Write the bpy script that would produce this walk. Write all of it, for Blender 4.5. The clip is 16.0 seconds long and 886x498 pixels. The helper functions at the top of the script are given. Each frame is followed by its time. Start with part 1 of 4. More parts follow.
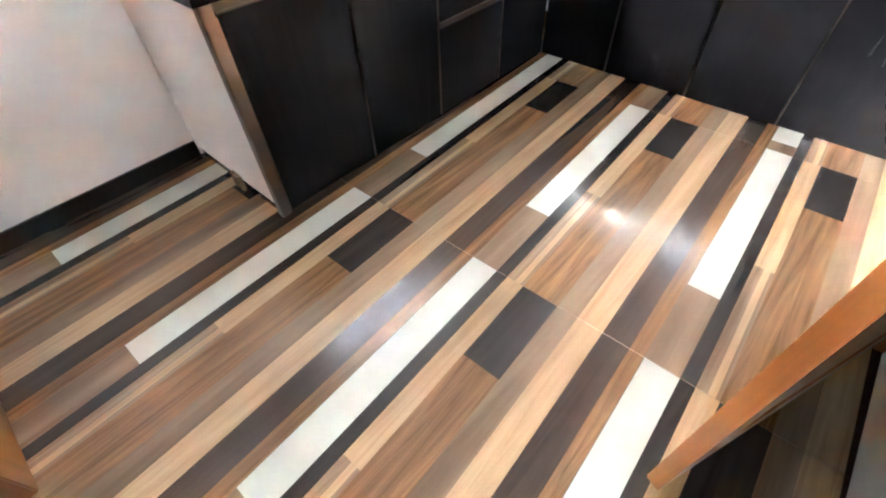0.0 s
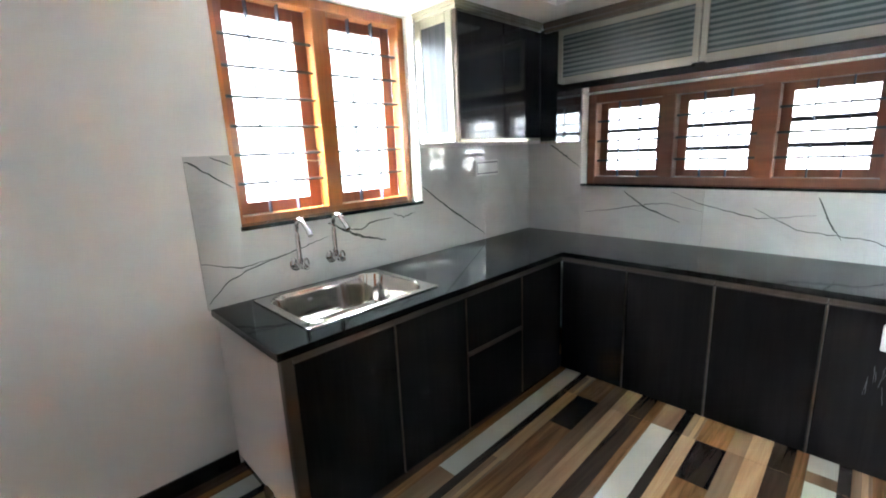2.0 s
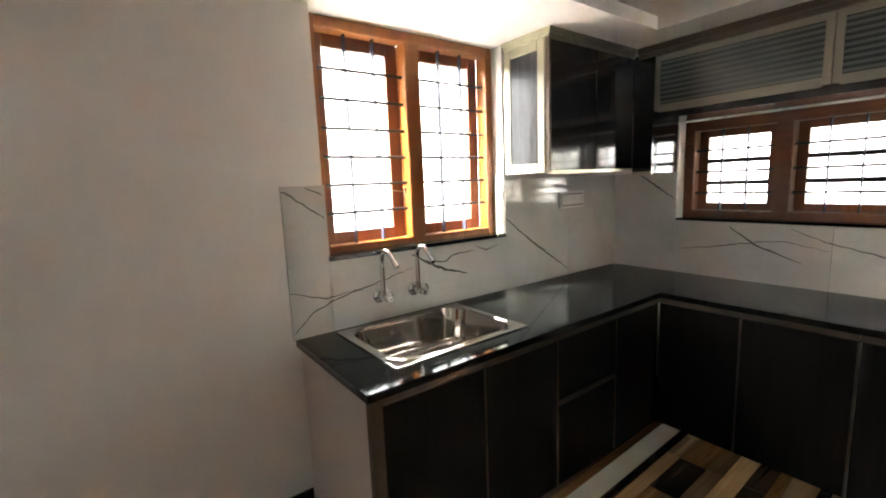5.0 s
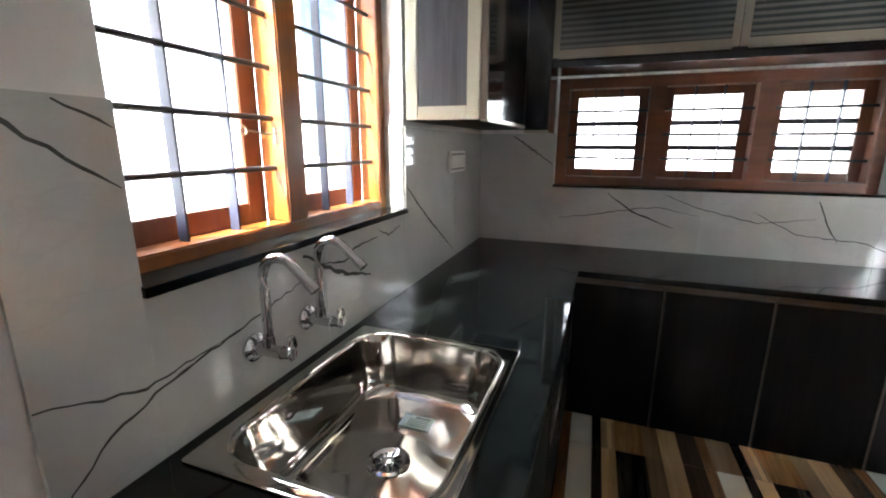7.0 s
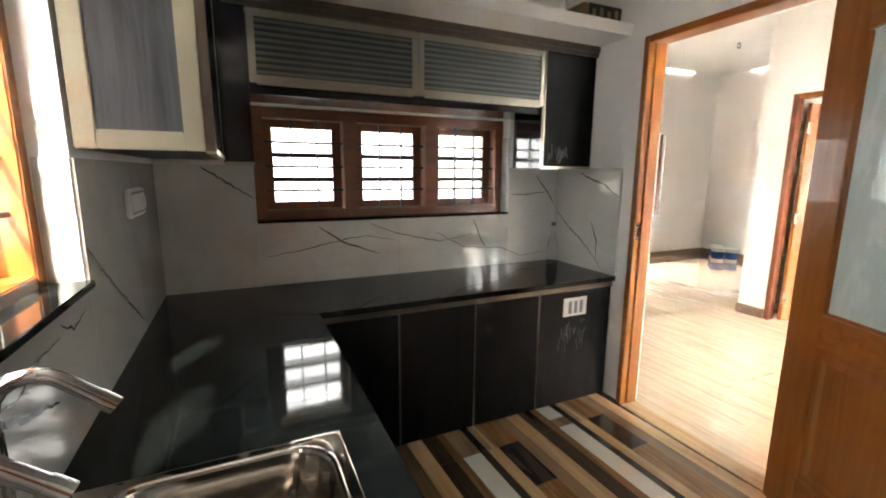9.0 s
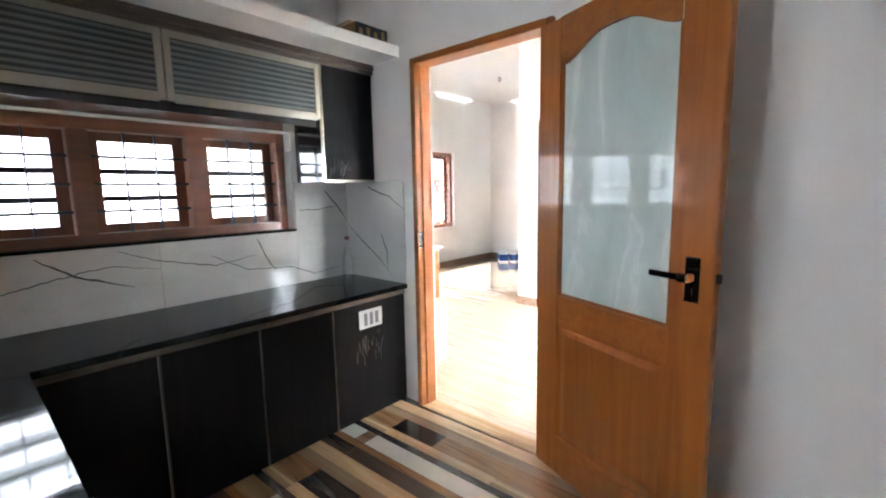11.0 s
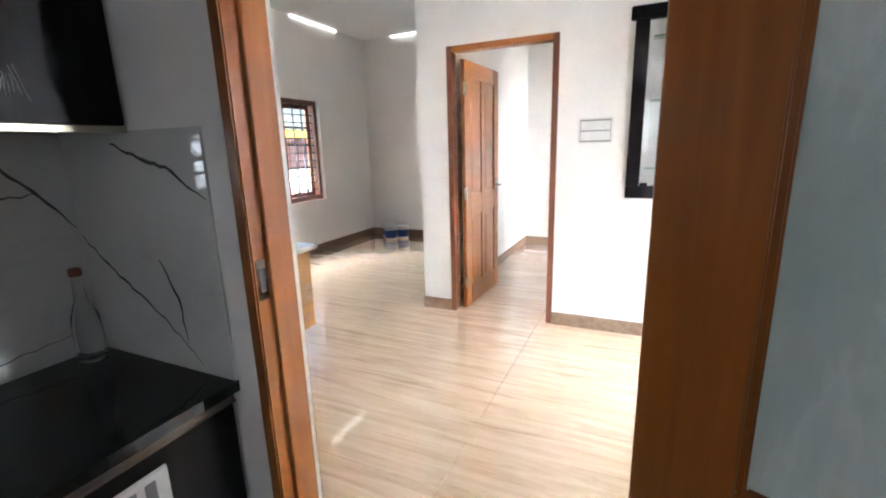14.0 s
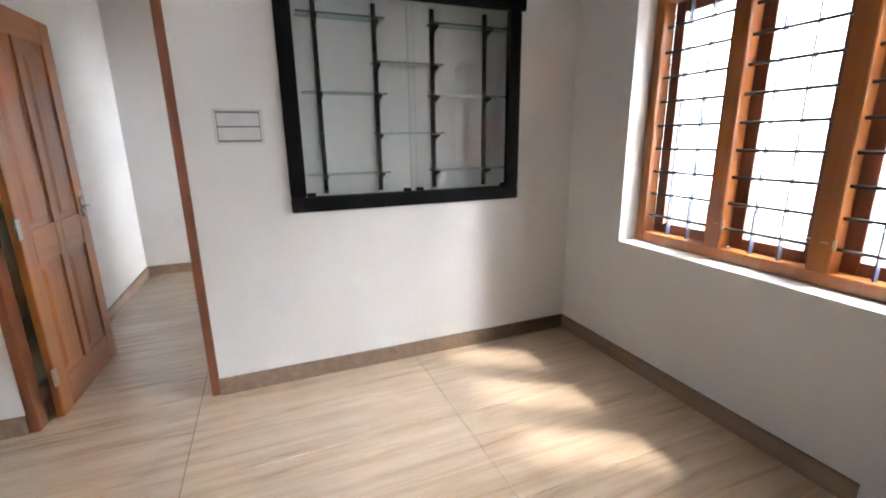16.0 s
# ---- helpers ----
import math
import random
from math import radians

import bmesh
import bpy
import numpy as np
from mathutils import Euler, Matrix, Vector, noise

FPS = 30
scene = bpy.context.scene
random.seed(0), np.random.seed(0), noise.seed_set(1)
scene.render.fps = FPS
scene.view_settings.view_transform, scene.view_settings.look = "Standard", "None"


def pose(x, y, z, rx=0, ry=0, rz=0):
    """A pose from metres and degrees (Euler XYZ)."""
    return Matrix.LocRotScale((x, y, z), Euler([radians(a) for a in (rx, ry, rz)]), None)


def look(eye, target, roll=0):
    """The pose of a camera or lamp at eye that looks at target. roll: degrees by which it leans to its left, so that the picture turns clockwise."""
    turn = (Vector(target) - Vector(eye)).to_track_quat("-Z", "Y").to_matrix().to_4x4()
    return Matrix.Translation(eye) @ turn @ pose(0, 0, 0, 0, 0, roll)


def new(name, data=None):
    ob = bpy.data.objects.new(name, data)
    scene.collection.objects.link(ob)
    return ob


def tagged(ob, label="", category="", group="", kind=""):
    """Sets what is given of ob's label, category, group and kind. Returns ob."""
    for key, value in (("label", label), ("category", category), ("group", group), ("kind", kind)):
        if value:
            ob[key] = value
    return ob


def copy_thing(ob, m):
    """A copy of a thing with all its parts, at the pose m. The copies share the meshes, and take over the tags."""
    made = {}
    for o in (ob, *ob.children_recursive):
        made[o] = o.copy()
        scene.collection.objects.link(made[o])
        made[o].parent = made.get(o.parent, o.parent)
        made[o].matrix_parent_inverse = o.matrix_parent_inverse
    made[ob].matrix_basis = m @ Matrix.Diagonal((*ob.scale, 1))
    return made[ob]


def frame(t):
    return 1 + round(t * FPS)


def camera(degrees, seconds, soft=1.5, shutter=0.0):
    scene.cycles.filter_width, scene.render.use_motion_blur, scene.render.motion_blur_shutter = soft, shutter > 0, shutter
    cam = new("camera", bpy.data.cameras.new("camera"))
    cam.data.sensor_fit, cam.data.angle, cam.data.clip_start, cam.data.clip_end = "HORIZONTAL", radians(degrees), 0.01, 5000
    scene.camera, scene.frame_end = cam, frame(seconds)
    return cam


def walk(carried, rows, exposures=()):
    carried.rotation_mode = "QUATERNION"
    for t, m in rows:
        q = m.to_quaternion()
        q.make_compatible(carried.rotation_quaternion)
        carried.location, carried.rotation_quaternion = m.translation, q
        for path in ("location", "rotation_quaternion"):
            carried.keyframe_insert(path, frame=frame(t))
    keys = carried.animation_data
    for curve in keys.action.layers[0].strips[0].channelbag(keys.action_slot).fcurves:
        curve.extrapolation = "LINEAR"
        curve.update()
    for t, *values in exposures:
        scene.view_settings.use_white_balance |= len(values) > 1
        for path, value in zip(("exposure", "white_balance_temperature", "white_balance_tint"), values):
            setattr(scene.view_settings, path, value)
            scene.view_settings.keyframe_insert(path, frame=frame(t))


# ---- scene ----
cam = camera(90.9, 16.0, 2.0)
PATH = [
    (0, (1.965, 2.114, 1.159), (1.042, 3.088, -0.325), -2.7),
    (0.5, (1.981, 2.106, 1.215), (0.871, 3.237, -0.004), -2.9),
    (1, (1.988, 2.088, 1.292), (0.754, 3.342, 0.341), -2.7),
    (1.5, (2.018, 2.071, 1.357), (0.682, 3.395, 0.675), -2.7),
    (2, (2.037, 2.062, 1.427), (0.632, 3.416, 0.989), -2.6),
    (2.5, (2.056, 2.05, 1.483), (0.575, 3.375, 1.259), -2.6),
    (3, (2.053, 2.021, 1.521), (0.501, 3.273, 1.367), -2.1),
    (3.5, (2.077, 2.008, 1.52), (0.417, 3.105, 1.32), -2.1),
    (6, (1.419, 2.101, 1.395), (0.049, 3.492, 0.962), -0.9),
    (6.5, (1.099, 2.169, 1.395), (0.004, 3.782, 0.947), -0.3),
    (7, (0.759, 2.259, 1.379), (0.085, 4.084, 0.918), 0.2),
    (7.5, (0.548, 2.325, 1.368), (0.326, 4.257, 0.904), 0.1),
    (8, (0.453, 2.442, 1.383), (0.605, 4.382, 0.921), -0.1),
    (8.5, (0.421, 2.438, 1.457), (0.898, 4.328, 1.008), -0.1),
    (9, (0.385, 2.449, 1.421), (1.212, 4.237, 1.073), 0.4),
    (9.5, (0.412, 2.392, 1.435), (1.505, 4.04, 1.139), 0.3),
    (10, (0.441, 2.319, 1.442), (1.743, 3.814, 1.178), 0.4),
    (10.2, (0.417, 2.317, 1.402), (1.806, 3.737, 1.173), 0.1),
    (12.5, (1.084, 2.834, 1.375), (2.645, 4.022, 0.985), -0.2),
    (13, (1.245, 3.073, 1.416), (2.875, 4.144, 0.971), -0.2),
    (13.5, (1.511, 3.284, 1.395), (3.198, 4.256, 0.937), -1.2),
    (14, (1.732, 3.439, 1.384), (3.502, 4.255, 0.933), -1.6),
    (14.5, (1.979, 3.687, 1.366), (3.870, 4.168, 0.925), -2.0),
    (15, (2.167, 3.775, 1.373), (4.117, 3.846, 0.934), -1.3),
    (15.5, (2.435, 3.664, 1.378), (4.354, 3.387, 0.89), -1.9),
    (16, (2.503, 3.671, 1.398), (4.303, 2.949, 0.909), -0.8),
]
EXPOSURES = [(0, 5.95, 5800, 10), (0.5, 5.95, 5600, 4), (1.0, 5.5, 5700, 4), (1.5, 5.1, 5800, 4), (2.0, 4.45, 5800, 4), (2.5, 3.9, 6200, 10), (3.0, 3.6, 6900, 10),
             (3.5, 3.45, 7200, 10), (6.0, 3.8, 6700, 10), (6.5, 3.55, 6400, 10), (7.0, 3.32, 6300, 10), (8.5, 3.32, 6600, 10), (9.0, 3.25, 7100, 10), (9.5, 3.4, 6900, 10), (10.0, 3.65, 6200, 10),
             (12.5, 3.25, 6000, 10), (13.0, 2.95, 6000, 10), (13.5, 2.6, 6100, 10), (14.0, 2.3, 6100, 10), (14.5, 1.95, 6250, 10), (15.0, 1.95, 6050, 9), (15.5, 1.7, 6000, 8),
             (16.0, 1.1, 6100, 10)]
walk(cam, [(t, look(eye, target, roll)) for t, eye, target, roll in PATH], EXPOSURES)

# ---- world, sun and light ----
world = bpy.data.worlds.new("world")
scene.world = world
world.use_nodes = True
wn = world.node_tree
sky = wn.nodes.new("ShaderNodeTexSky")
sky.sky_type, sky.sun_disc = "NISHITA", False
sky.sun_elevation, sky.sun_rotation = radians(55), radians(210)
wn.links.new(sky.outputs[0], wn.nodes["Background"].inputs[0])
wn.nodes["Background"].inputs[1].default_value = 0.05
sun = new("sun", bpy.data.lights.new("sun", "SUN"))
sun.data.energy, sun.data.angle, sun.data.color = 5.0, radians(5.0), (1.0, 0.95, 0.86)
sun.matrix_world = look((1.1, -3.4, 9.0), (4.2, 2.0, 0.0))


# ---- materials ----
def base(name, rough=0.5, metal=0.0, coat=0.0, spec=0.5):
    m = bpy.data.materials.new(name)
    m.use_nodes = True
    b = m.node_tree.nodes["Principled BSDF"]
    b.inputs["Roughness"].default_value, b.inputs["Metallic"].default_value = rough, metal
    b.inputs["Specular IOR Level"].default_value = spec
    b.inputs["Coat Weight"].default_value, b.inputs["Coat Roughness"].default_value = coat, 0.06
    return m, m.node_tree, b


def coords(nt, scale, object_space=False):
    src = nt.nodes.new("ShaderNodeTexCoord" if object_space else "ShaderNodeNewGeometry")
    mp = nt.nodes.new("ShaderNodeMapping")
    mp.inputs["Scale"].default_value = scale
    nt.links.new(src.outputs["Object" if object_space else "Position"], mp.inputs["Vector"])
    return mp.outputs[0]


def noise_tex(nt, vec, scale, detail=4.0, rough=0.55, distort=0.0):
    n = nt.nodes.new("ShaderNodeTexNoise")
    n.inputs["Scale"].default_value, n.inputs["Detail"].default_value = scale, detail
    n.inputs["Roughness"].default_value, n.inputs["Distortion"].default_value = rough, distort
    nt.links.new(vec, n.inputs["Vector"])
    return n.outputs[0]


def ramp(nt, fac, stops):
    r = nt.nodes.new("ShaderNodeValToRGB")
    while len(r.color_ramp.elements) < len(stops):
        r.color_ramp.elements.new(0.5)
    for e, (p, c) in zip(r.color_ramp.elements, stops):
        e.position, e.color = p, (*c, 1)
    nt.links.new(fac, r.inputs[0])
    return r.outputs[0]


def mix(nt, fac, a, b, blend="MIX"):
    m = nt.nodes.new("ShaderNodeMix")
    m.data_type, m.blend_type = "RGBA", blend
    for sock, v in ((m.inputs[0], fac), (m.inputs[6], a), (m.inputs[7], b)):
        if isinstance(v, (int, float)):
            sock.default_value = v
        elif isinstance(v, tuple):
            sock.default_value = (*v, 1)
        else:
            nt.links.new(v, sock)
    return m.outputs[2]


def bump(nt, b, height, strength=0.2, dist=0.002):
    n = nt.nodes.new("ShaderNodeBump")
    n.inputs["Strength"].default_value, n.inputs["Distance"].default_value = strength, dist
    nt.links.new(height, n.inputs["Height"])
    nt.links.new(n.outputs[0], b.inputs["Normal"])


def painted(name, c, rough=0.6, uneven=0.06, strength=0.12):
    """Emulsion paint over hand-trowelled plaster."""
    m, nt, b = base(name, rough)
    p = coords(nt, (1, 1, 1))
    big, fine = noise_tex(nt, p, 1.3, 3), noise_tex(nt, p, 90, 3)
    dark = tuple(v * (1 - uneven) for v in c)
    nt.links.new(ramp(nt, big, [(0.3, dark), (0.7, c)]), b.inputs["Base Color"])
    bump(nt, b, mix(nt, 0.25, big, fine), strength, 0.004)
    return m


def wood(name, light, dark, axis="z", rough=0.4, coat=0.3, grain=1.0, vary=0.25, mottled=False, spec=0.5):
    """Timber with long grain along one axis and a different tone on each piece."""
    m, nt, b = base(name, rough, 0, coat, spec)
    s = {"x": (1.2, 22, 22), "y": (22, 1.2, 22), "z": (22, 22, 1.2)}[axis]
    if mottled:
        s = tuple(v * 0.45 for v in s)
    p = coords(nt, tuple(v * grain for v in s))
    g = noise_tex(nt, p, 1.0, 6, 0.6, 0.7)
    col = ramp(nt, g, [(0.28, dark), (0.5, tuple((a + d) / 2 for a, d in zip(light, dark))), (0.72, light)])
    oi = nt.nodes.new("ShaderNodeObjectInfo")
    shade = ramp(nt, oi.outputs["Random"], [(0.0, (1 - vary,) * 3), (1.0, (1.0,) * 3)])
    nt.links.new(mix(nt, 1.0, col, shade, "MULTIPLY"), b.inputs["Base Color"])
    bump(nt, b, g, 0.12, 0.001)
    return m


def plain(name, c, rough=0.5, metal=0.0, coat=0.0, wear=0.15, scale=14.0, spec=0.5):
    m, nt, b = base(name, rough, metal, coat, spec)
    p = coords(nt, (1, 1, 1))
    n = noise_tex(nt, p, scale, 4)
    nt.links.new(ramp(nt, n, [(0.3, tuple(v * (1 - wear) for v in c)), (0.7, c)]), b.inputs["Base Color"])
    r = nt.nodes.new("ShaderNodeMapRange")
    r.inputs["To Min"].default_value, r.inputs["To Max"].default_value = max(rough - 0.05, 0.02), rough + 0.06
    nt.links.new(n, r.inputs["Value"])
    nt.links.new(r.outputs[0], b.inputs["Roughness"])
    return m


def glass(name, c=(0.9, 0.96, 0.95), rough=0.0):
    m, nt, b = base(name, rough)
    b.inputs["Base Color"].default_value = (*c, 1)
    b.inputs["Transmission Weight"].default_value, b.inputs["IOR"].default_value = 1.0, 1.45
    return m


def glow(name, c, strength):
    m = bpy.data.materials.new(name)
    m.use_nodes = True
    nt = m.node_tree
    nt.nodes.remove(nt.nodes["Principled BSDF"])
    e = nt.nodes.new("ShaderNodeEmission")
    e.inputs[0].default_value, e.inputs[1].default_value = (*c, 1), strength
    nt.links.new(e.outputs[0], nt.nodes["Material Output"].inputs[0])
    return m


WHITE = painted("white_wall_paint", (0.84, 0.82, 0.79))
CEIL = painted("ceiling_paint", (0.82, 0.81, 0.79))
CREAM = painted("end_wall_paint", (0.74, 0.70, 0.67))
TEAK = wood("varnished_teak", (0.380, 0.121, 0.019), (0.250, 0.070, 0.011), "z", 0.35, 0.35)
TEAK_X = wood("varnished_teak_along_x", (0.380, 0.121, 0.019), (0.250, 0.070, 0.011), "x", 0.35, 0.35)
TEAK_Y = wood("varnished_teak_along_y", (0.380, 0.121, 0.019), (0.250, 0.070, 0.011), "y", 0.35, 0.35)
AMBER = wood("amber_teak_veneer", (0.50, 0.22, 0.035), (0.36, 0.14, 0.02), "x", 0.35, 0.3)
SASH_AND_SHADED_JAMB = wood("red_brown_sash_and_shaded_jamb_wood", (0.23, 0.075, 0.03), (0.14, 0.04, 0.018), "z", 0.45, 0.2)
# teak darkened for the backlit window frames; also the bottle cap's own brown
BACKLIT_BROWN = wood("backlit_teak_frame_and_brown_cap", (0.27, 0.10, 0.045), (0.16, 0.055, 0.025), "x", 0.4, 0.3)
BLACKWOOD = wood("black_grained_laminate", (0.010, 0.0085, 0.0085), (0.0032, 0.003, 0.0032), "z", 0.42, 0.0, 1.6, 0.12, False, 0.10)
# lighter copy of the black laminate, with its sheen in the colour
BLACKWOOD_SHEEN = wood("black_grained_laminate_with_sheen", (0.060, 0.062, 0.066), (0.012, 0.012, 0.013), "z", 0.3, 0.1, 2.0, 0.1)
GLOSSBLACK = plain("gloss_black_laminate", (0.016, 0.018, 0.022), 0.12, 0, 0.4)
GRANITE = plain("polished_black_granite", (0.008, 0.010, 0.0095), 0.045, 0, 0.0, 0.5, 240.0, 0.27)
STEEL = plain("polished_steel", (0.55, 0.52, 0.48), 0.07, 1.0, 0, 0.06)
CHROME = plain("chrome", (0.66, 0.66, 0.67), 0.04, 1.0, 0, 0.04)
ALU = plain("brushed_champagne_aluminium", (0.45, 0.425, 0.32), 0.30, 1.0, 0, 0.08, 3)
BRONZE = plain("bronze_aluminium_profile", (0.15, 0.12, 0.095), 0.35, 1.0, 0, 0.1, 3)
IRON = plain("black_painted_iron", (0.020, 0.019, 0.022), 0.5)
NAVY = plain("dark_flat_bar_paint", (0.025, 0.032, 0.060), 0.5)
BLACKFRAME = plain("black_frame_paint", (0.007, 0.006, 0.007), 0.5, spec=0.08)
HANDLEBLACK = plain("gloss_black_handle_metal", (0.012, 0.010, 0.010), 0.16, 0.0, 0.3)
PLASTIC = plain("white_plastic", (0.74, 0.74, 0.71), 0.3)
GAP_SHADE = plain("grey_gap_and_slot_shade", (0.22, 0.22, 0.22), 0.4)
SKIRT = wood("brown_stone_skirting", (0.36, 0.255, 0.18), (0.25, 0.17, 0.115), "x", 0.25, 0.2)
BLACK_SKIRT_GAP = plain("black_skirting_and_shaded_gap", (0.020, 0.017, 0.015), 0.25)
PANE = glass("window_glass", (0.98, 0.995, 0.99))
SHELFGLASS = glass("green_tinted_shelf_glass", (0.62, 0.82, 0.74))


def frosted():
    """Etched glass with wiped dirt and a polished outer face."""
    m, nt, b = base("frosted_door_glass", 0.4, 0, 0.6)
    b.inputs["Transmission Weight"].default_value, b.inputs["IOR"].default_value = 0.3, 1.45
    b.inputs["Coat Roughness"].default_value = 0.02
    n = noise_tex(nt, coords(nt, (2.4, 2.4, 0.7)), 1.9, 5, 0.55, 0.6)
    nt.links.new(ramp(nt, n, [(0.28, (0.46, 0.55, 0.52)), (0.47, (0.60, 0.70, 0.66)), (0.57, (0.68, 0.77, 0.73)), (0.61, (0.82, 0.89, 0.86)), (0.67, (0.70, 0.79, 0.75))]), b.inputs["Base Color"])
    return m


def cling_film():
    """Thin clear plastic wrap: mostly clear, with sharp highlights on its creases."""
    m = bpy.data.materials.new("clear_plastic_film")
    m.use_nodes = True
    nt = m.node_tree
    clear, gloss, blend, wear = (nt.nodes.new("ShaderNode" + k) for k in ("BsdfTransparent", "BsdfGlossy", "MixShader", "TexNoise"))
    gloss.inputs["Roughness"].default_value, wear.inputs["Scale"].default_value = 0.06, 7.0
    nt.links.new(ramp(nt, wear.outputs[0], [(0.4, (0.03, 0.03, 0.03)), (0.65, (0.22, 0.22, 0.22))]), blend.inputs[0])
    nt.links.new(clear.outputs[0], blend.inputs[1])
    nt.links.new(gloss.outputs[0], blend.inputs[2])
    nt.links.new(blend.outputs[0], nt.nodes["Material Output"].inputs["Surface"])
    return m


FILM = cling_film()
FROST = frosted()
LOUVREGLASS = plain("grey_back_painted_glass", (0.060, 0.078, 0.080), 0.06, 0, 0.2)
ALU_DULL = plain("dull_bronze_grey_aluminium", (0.40, 0.37, 0.30), 0.38, 1.0, 0, 0.1, 3)
STRIPEGLASS = plain("frosted_stripe_on_glass", (0.155, 0.17, 0.165), 0.3)
DAY = glow("bright_day_backdrop", (0.94, 0.97, 1.03), 1.4)
DAY_SKY = glow("bright_sky_backdrop", (0.94, 0.97, 1.03), 4.5)
# stronger panel glows, added to brighten the hall and the dining floor
HALL_GLOW = glow("hall_glow_backdrop", (0.97, 0.97, 1.0), 65.0)
DINING_GLOW = glow("dining_glow_backdrop", (0.96, 0.97, 1.0), 34.0)
DINING_SKY_GLOW = glow("dining_sky_glow_backdrop", (0.96, 0.97, 1.0), 72.0)
STREAK_GLOW = glow("warm_white_streak_glow", (1.0, 0.97, 0.92), 0.9)
GROUT = plain("grey_grout", (0.11, 0.09, 0.07), 0.7)
PAINTBLUE = plain("blue_bucket_label", (0.03, 0.10, 0.36), 0.4)
CARD = plain("brown_cardboard", (0.36, 0.24, 0.12), 0.8)
STICKER = plain("pale_blue_sticker", (0.42, 0.58, 0.62), 0.5)
INK = plain("dark_print", (0.03, 0.04, 0.05), 0.6)
VEIN = plain("grey_vein", (0.10, 0.105, 0.10), 0.12, 0, 0.3, 0.5, 30)


def marble():
    m, nt, b = base("polished_white_marble_tile", 0.07, 0, 0.3)
    p = coords(nt, (1, 1, 1))
    cloud = noise_tex(nt, p, 1.7, 5, 0.6, 1.2)
    thin = noise_tex(nt, coords(nt, (0.9, 0.9, 1.7)), 1.9, 5, 0.5, 1.6)
    soft = ramp(nt, cloud, [(0.3, (0.50, 0.51, 0.48)), (0.65, (0.60, 0.60, 0.57))])
    line = ramp(nt, thin, [(0.485, (0, 0, 0)), (0.5, (0.12, 0.12, 0.12)), (0.515, (0, 0, 0))])
    nt.links.new(mix(nt, line, soft, (0.30, 0.31, 0.30)), b.inputs["Base Color"])
    return m


MARBLE = marble()


def travertine():
    m, nt, b = base("beige_vein_cut_floor_tile", 0.045, 0, 1.0, 0.7)
    g = noise_tex(nt, coords(nt, (20, 1.3, 10)), 1.0, 6, 0.65, 0.9)
    cloud = noise_tex(nt, coords(nt, (1, 1, 1)), 2.2, 3)
    col = ramp(nt, g, [(0.30, (0.38, 0.27, 0.18)), (0.43, (0.48, 0.355, 0.245)), (0.62, (0.56, 0.43, 0.31))])
    tone = ramp(nt, cloud, [(0.3, (0.88, 0.88, 0.88)), (0.7, (1, 1, 1))])
    oi = nt.nodes.new("ShaderNodeObjectInfo")
    each = ramp(nt, oi.outputs["Random"], [(0, (0.93, 0.93, 0.93)), (1, (1, 1, 1))])
    nt.links.new(mix(nt, 1.0, mix(nt, 1.0, col, tone, "MULTIPLY"), each, "MULTIPLY"), b.inputs["Base Color"])
    return m


TRAV = travertine()
F_WHITE = plain("cream_plank_print", (0.56, 0.545, 0.46), 0.16, 0, 0.25, 0.06, 9)
F_DARK = wood("black_brown_plank_print", (0.050, 0.038, 0.032), (0.024, 0.018, 0.015), "y", 0.20, 0.15, 1.0, 0.2)
F_DARK2 = wood("umber_plank_print", (0.085, 0.055, 0.038), (0.038, 0.024, 0.017), "y", 0.20, 0.15, 1.0, 0.2)
F_TAN = wood("tan_plank_print", (0.56, 0.375, 0.205), (0.36, 0.21, 0.10), "y", 0.20, 0.15, 1.5, 0.15)
F_GREY = wood("grey_brown_plank_print", (0.35, 0.235, 0.14), (0.16, 0.095, 0.050), "y", 0.20, 0.15, 1.5, 0.15)
F_BROWN = wood("walnut_plank_print", (0.36, 0.195, 0.082), (0.10, 0.045, 0.018), "y", 0.20, 0.15, 1.5, 0.2)
F_BURL = wood("burl_plank_print", (0.35, 0.235, 0.14), (0.11, 0.065, 0.034), "y", 0.20, 0.15, 1.0, 0.15, True)


# ---- building helpers ----
def box(bm, x0, x1, y0, y1, z0, z1, bevel=0.0, slot=0):
    made = bmesh.ops.create_cube(bm, size=1, matrix=Matrix.LocRotScale(((x0 + x1) / 2, (y0 + y1) / 2, (z0 + z1) / 2), None, (abs(x1 - x0), abs(y1 - y0), abs(z1 - z0))))
    verts = made["verts"]
    faces = list({f for v in verts for f in v.link_faces})
    for f in faces:
        f.material_index = slot
    if bevel:
        edges = list({e for v in verts for e in v.link_edges})
        bmesh.ops.bevel(bm, geom=edges, offset=bevel, segments=2, affect="EDGES", clamp_overlap=True)
    return bm


def boxes(*rows, bevel=0.0):
    bm = bmesh.new()
    for r in rows:
        box(bm, *r, bevel=bevel)
    return bm


def rod(bm, a, b, r, r2=None, n=12):
    a, b = Vector(a), Vector(b)
    m = Matrix.Translation((a + b) / 2) @ (b - a).to_track_quat("Z", "Y").to_matrix().to_4x4()
    bmesh.ops.create_cone(bm, cap_ends=True, segments=n, radius1=r, radius2=r if r2 is None else r2, depth=(b - a).length, matrix=m)
    return bm


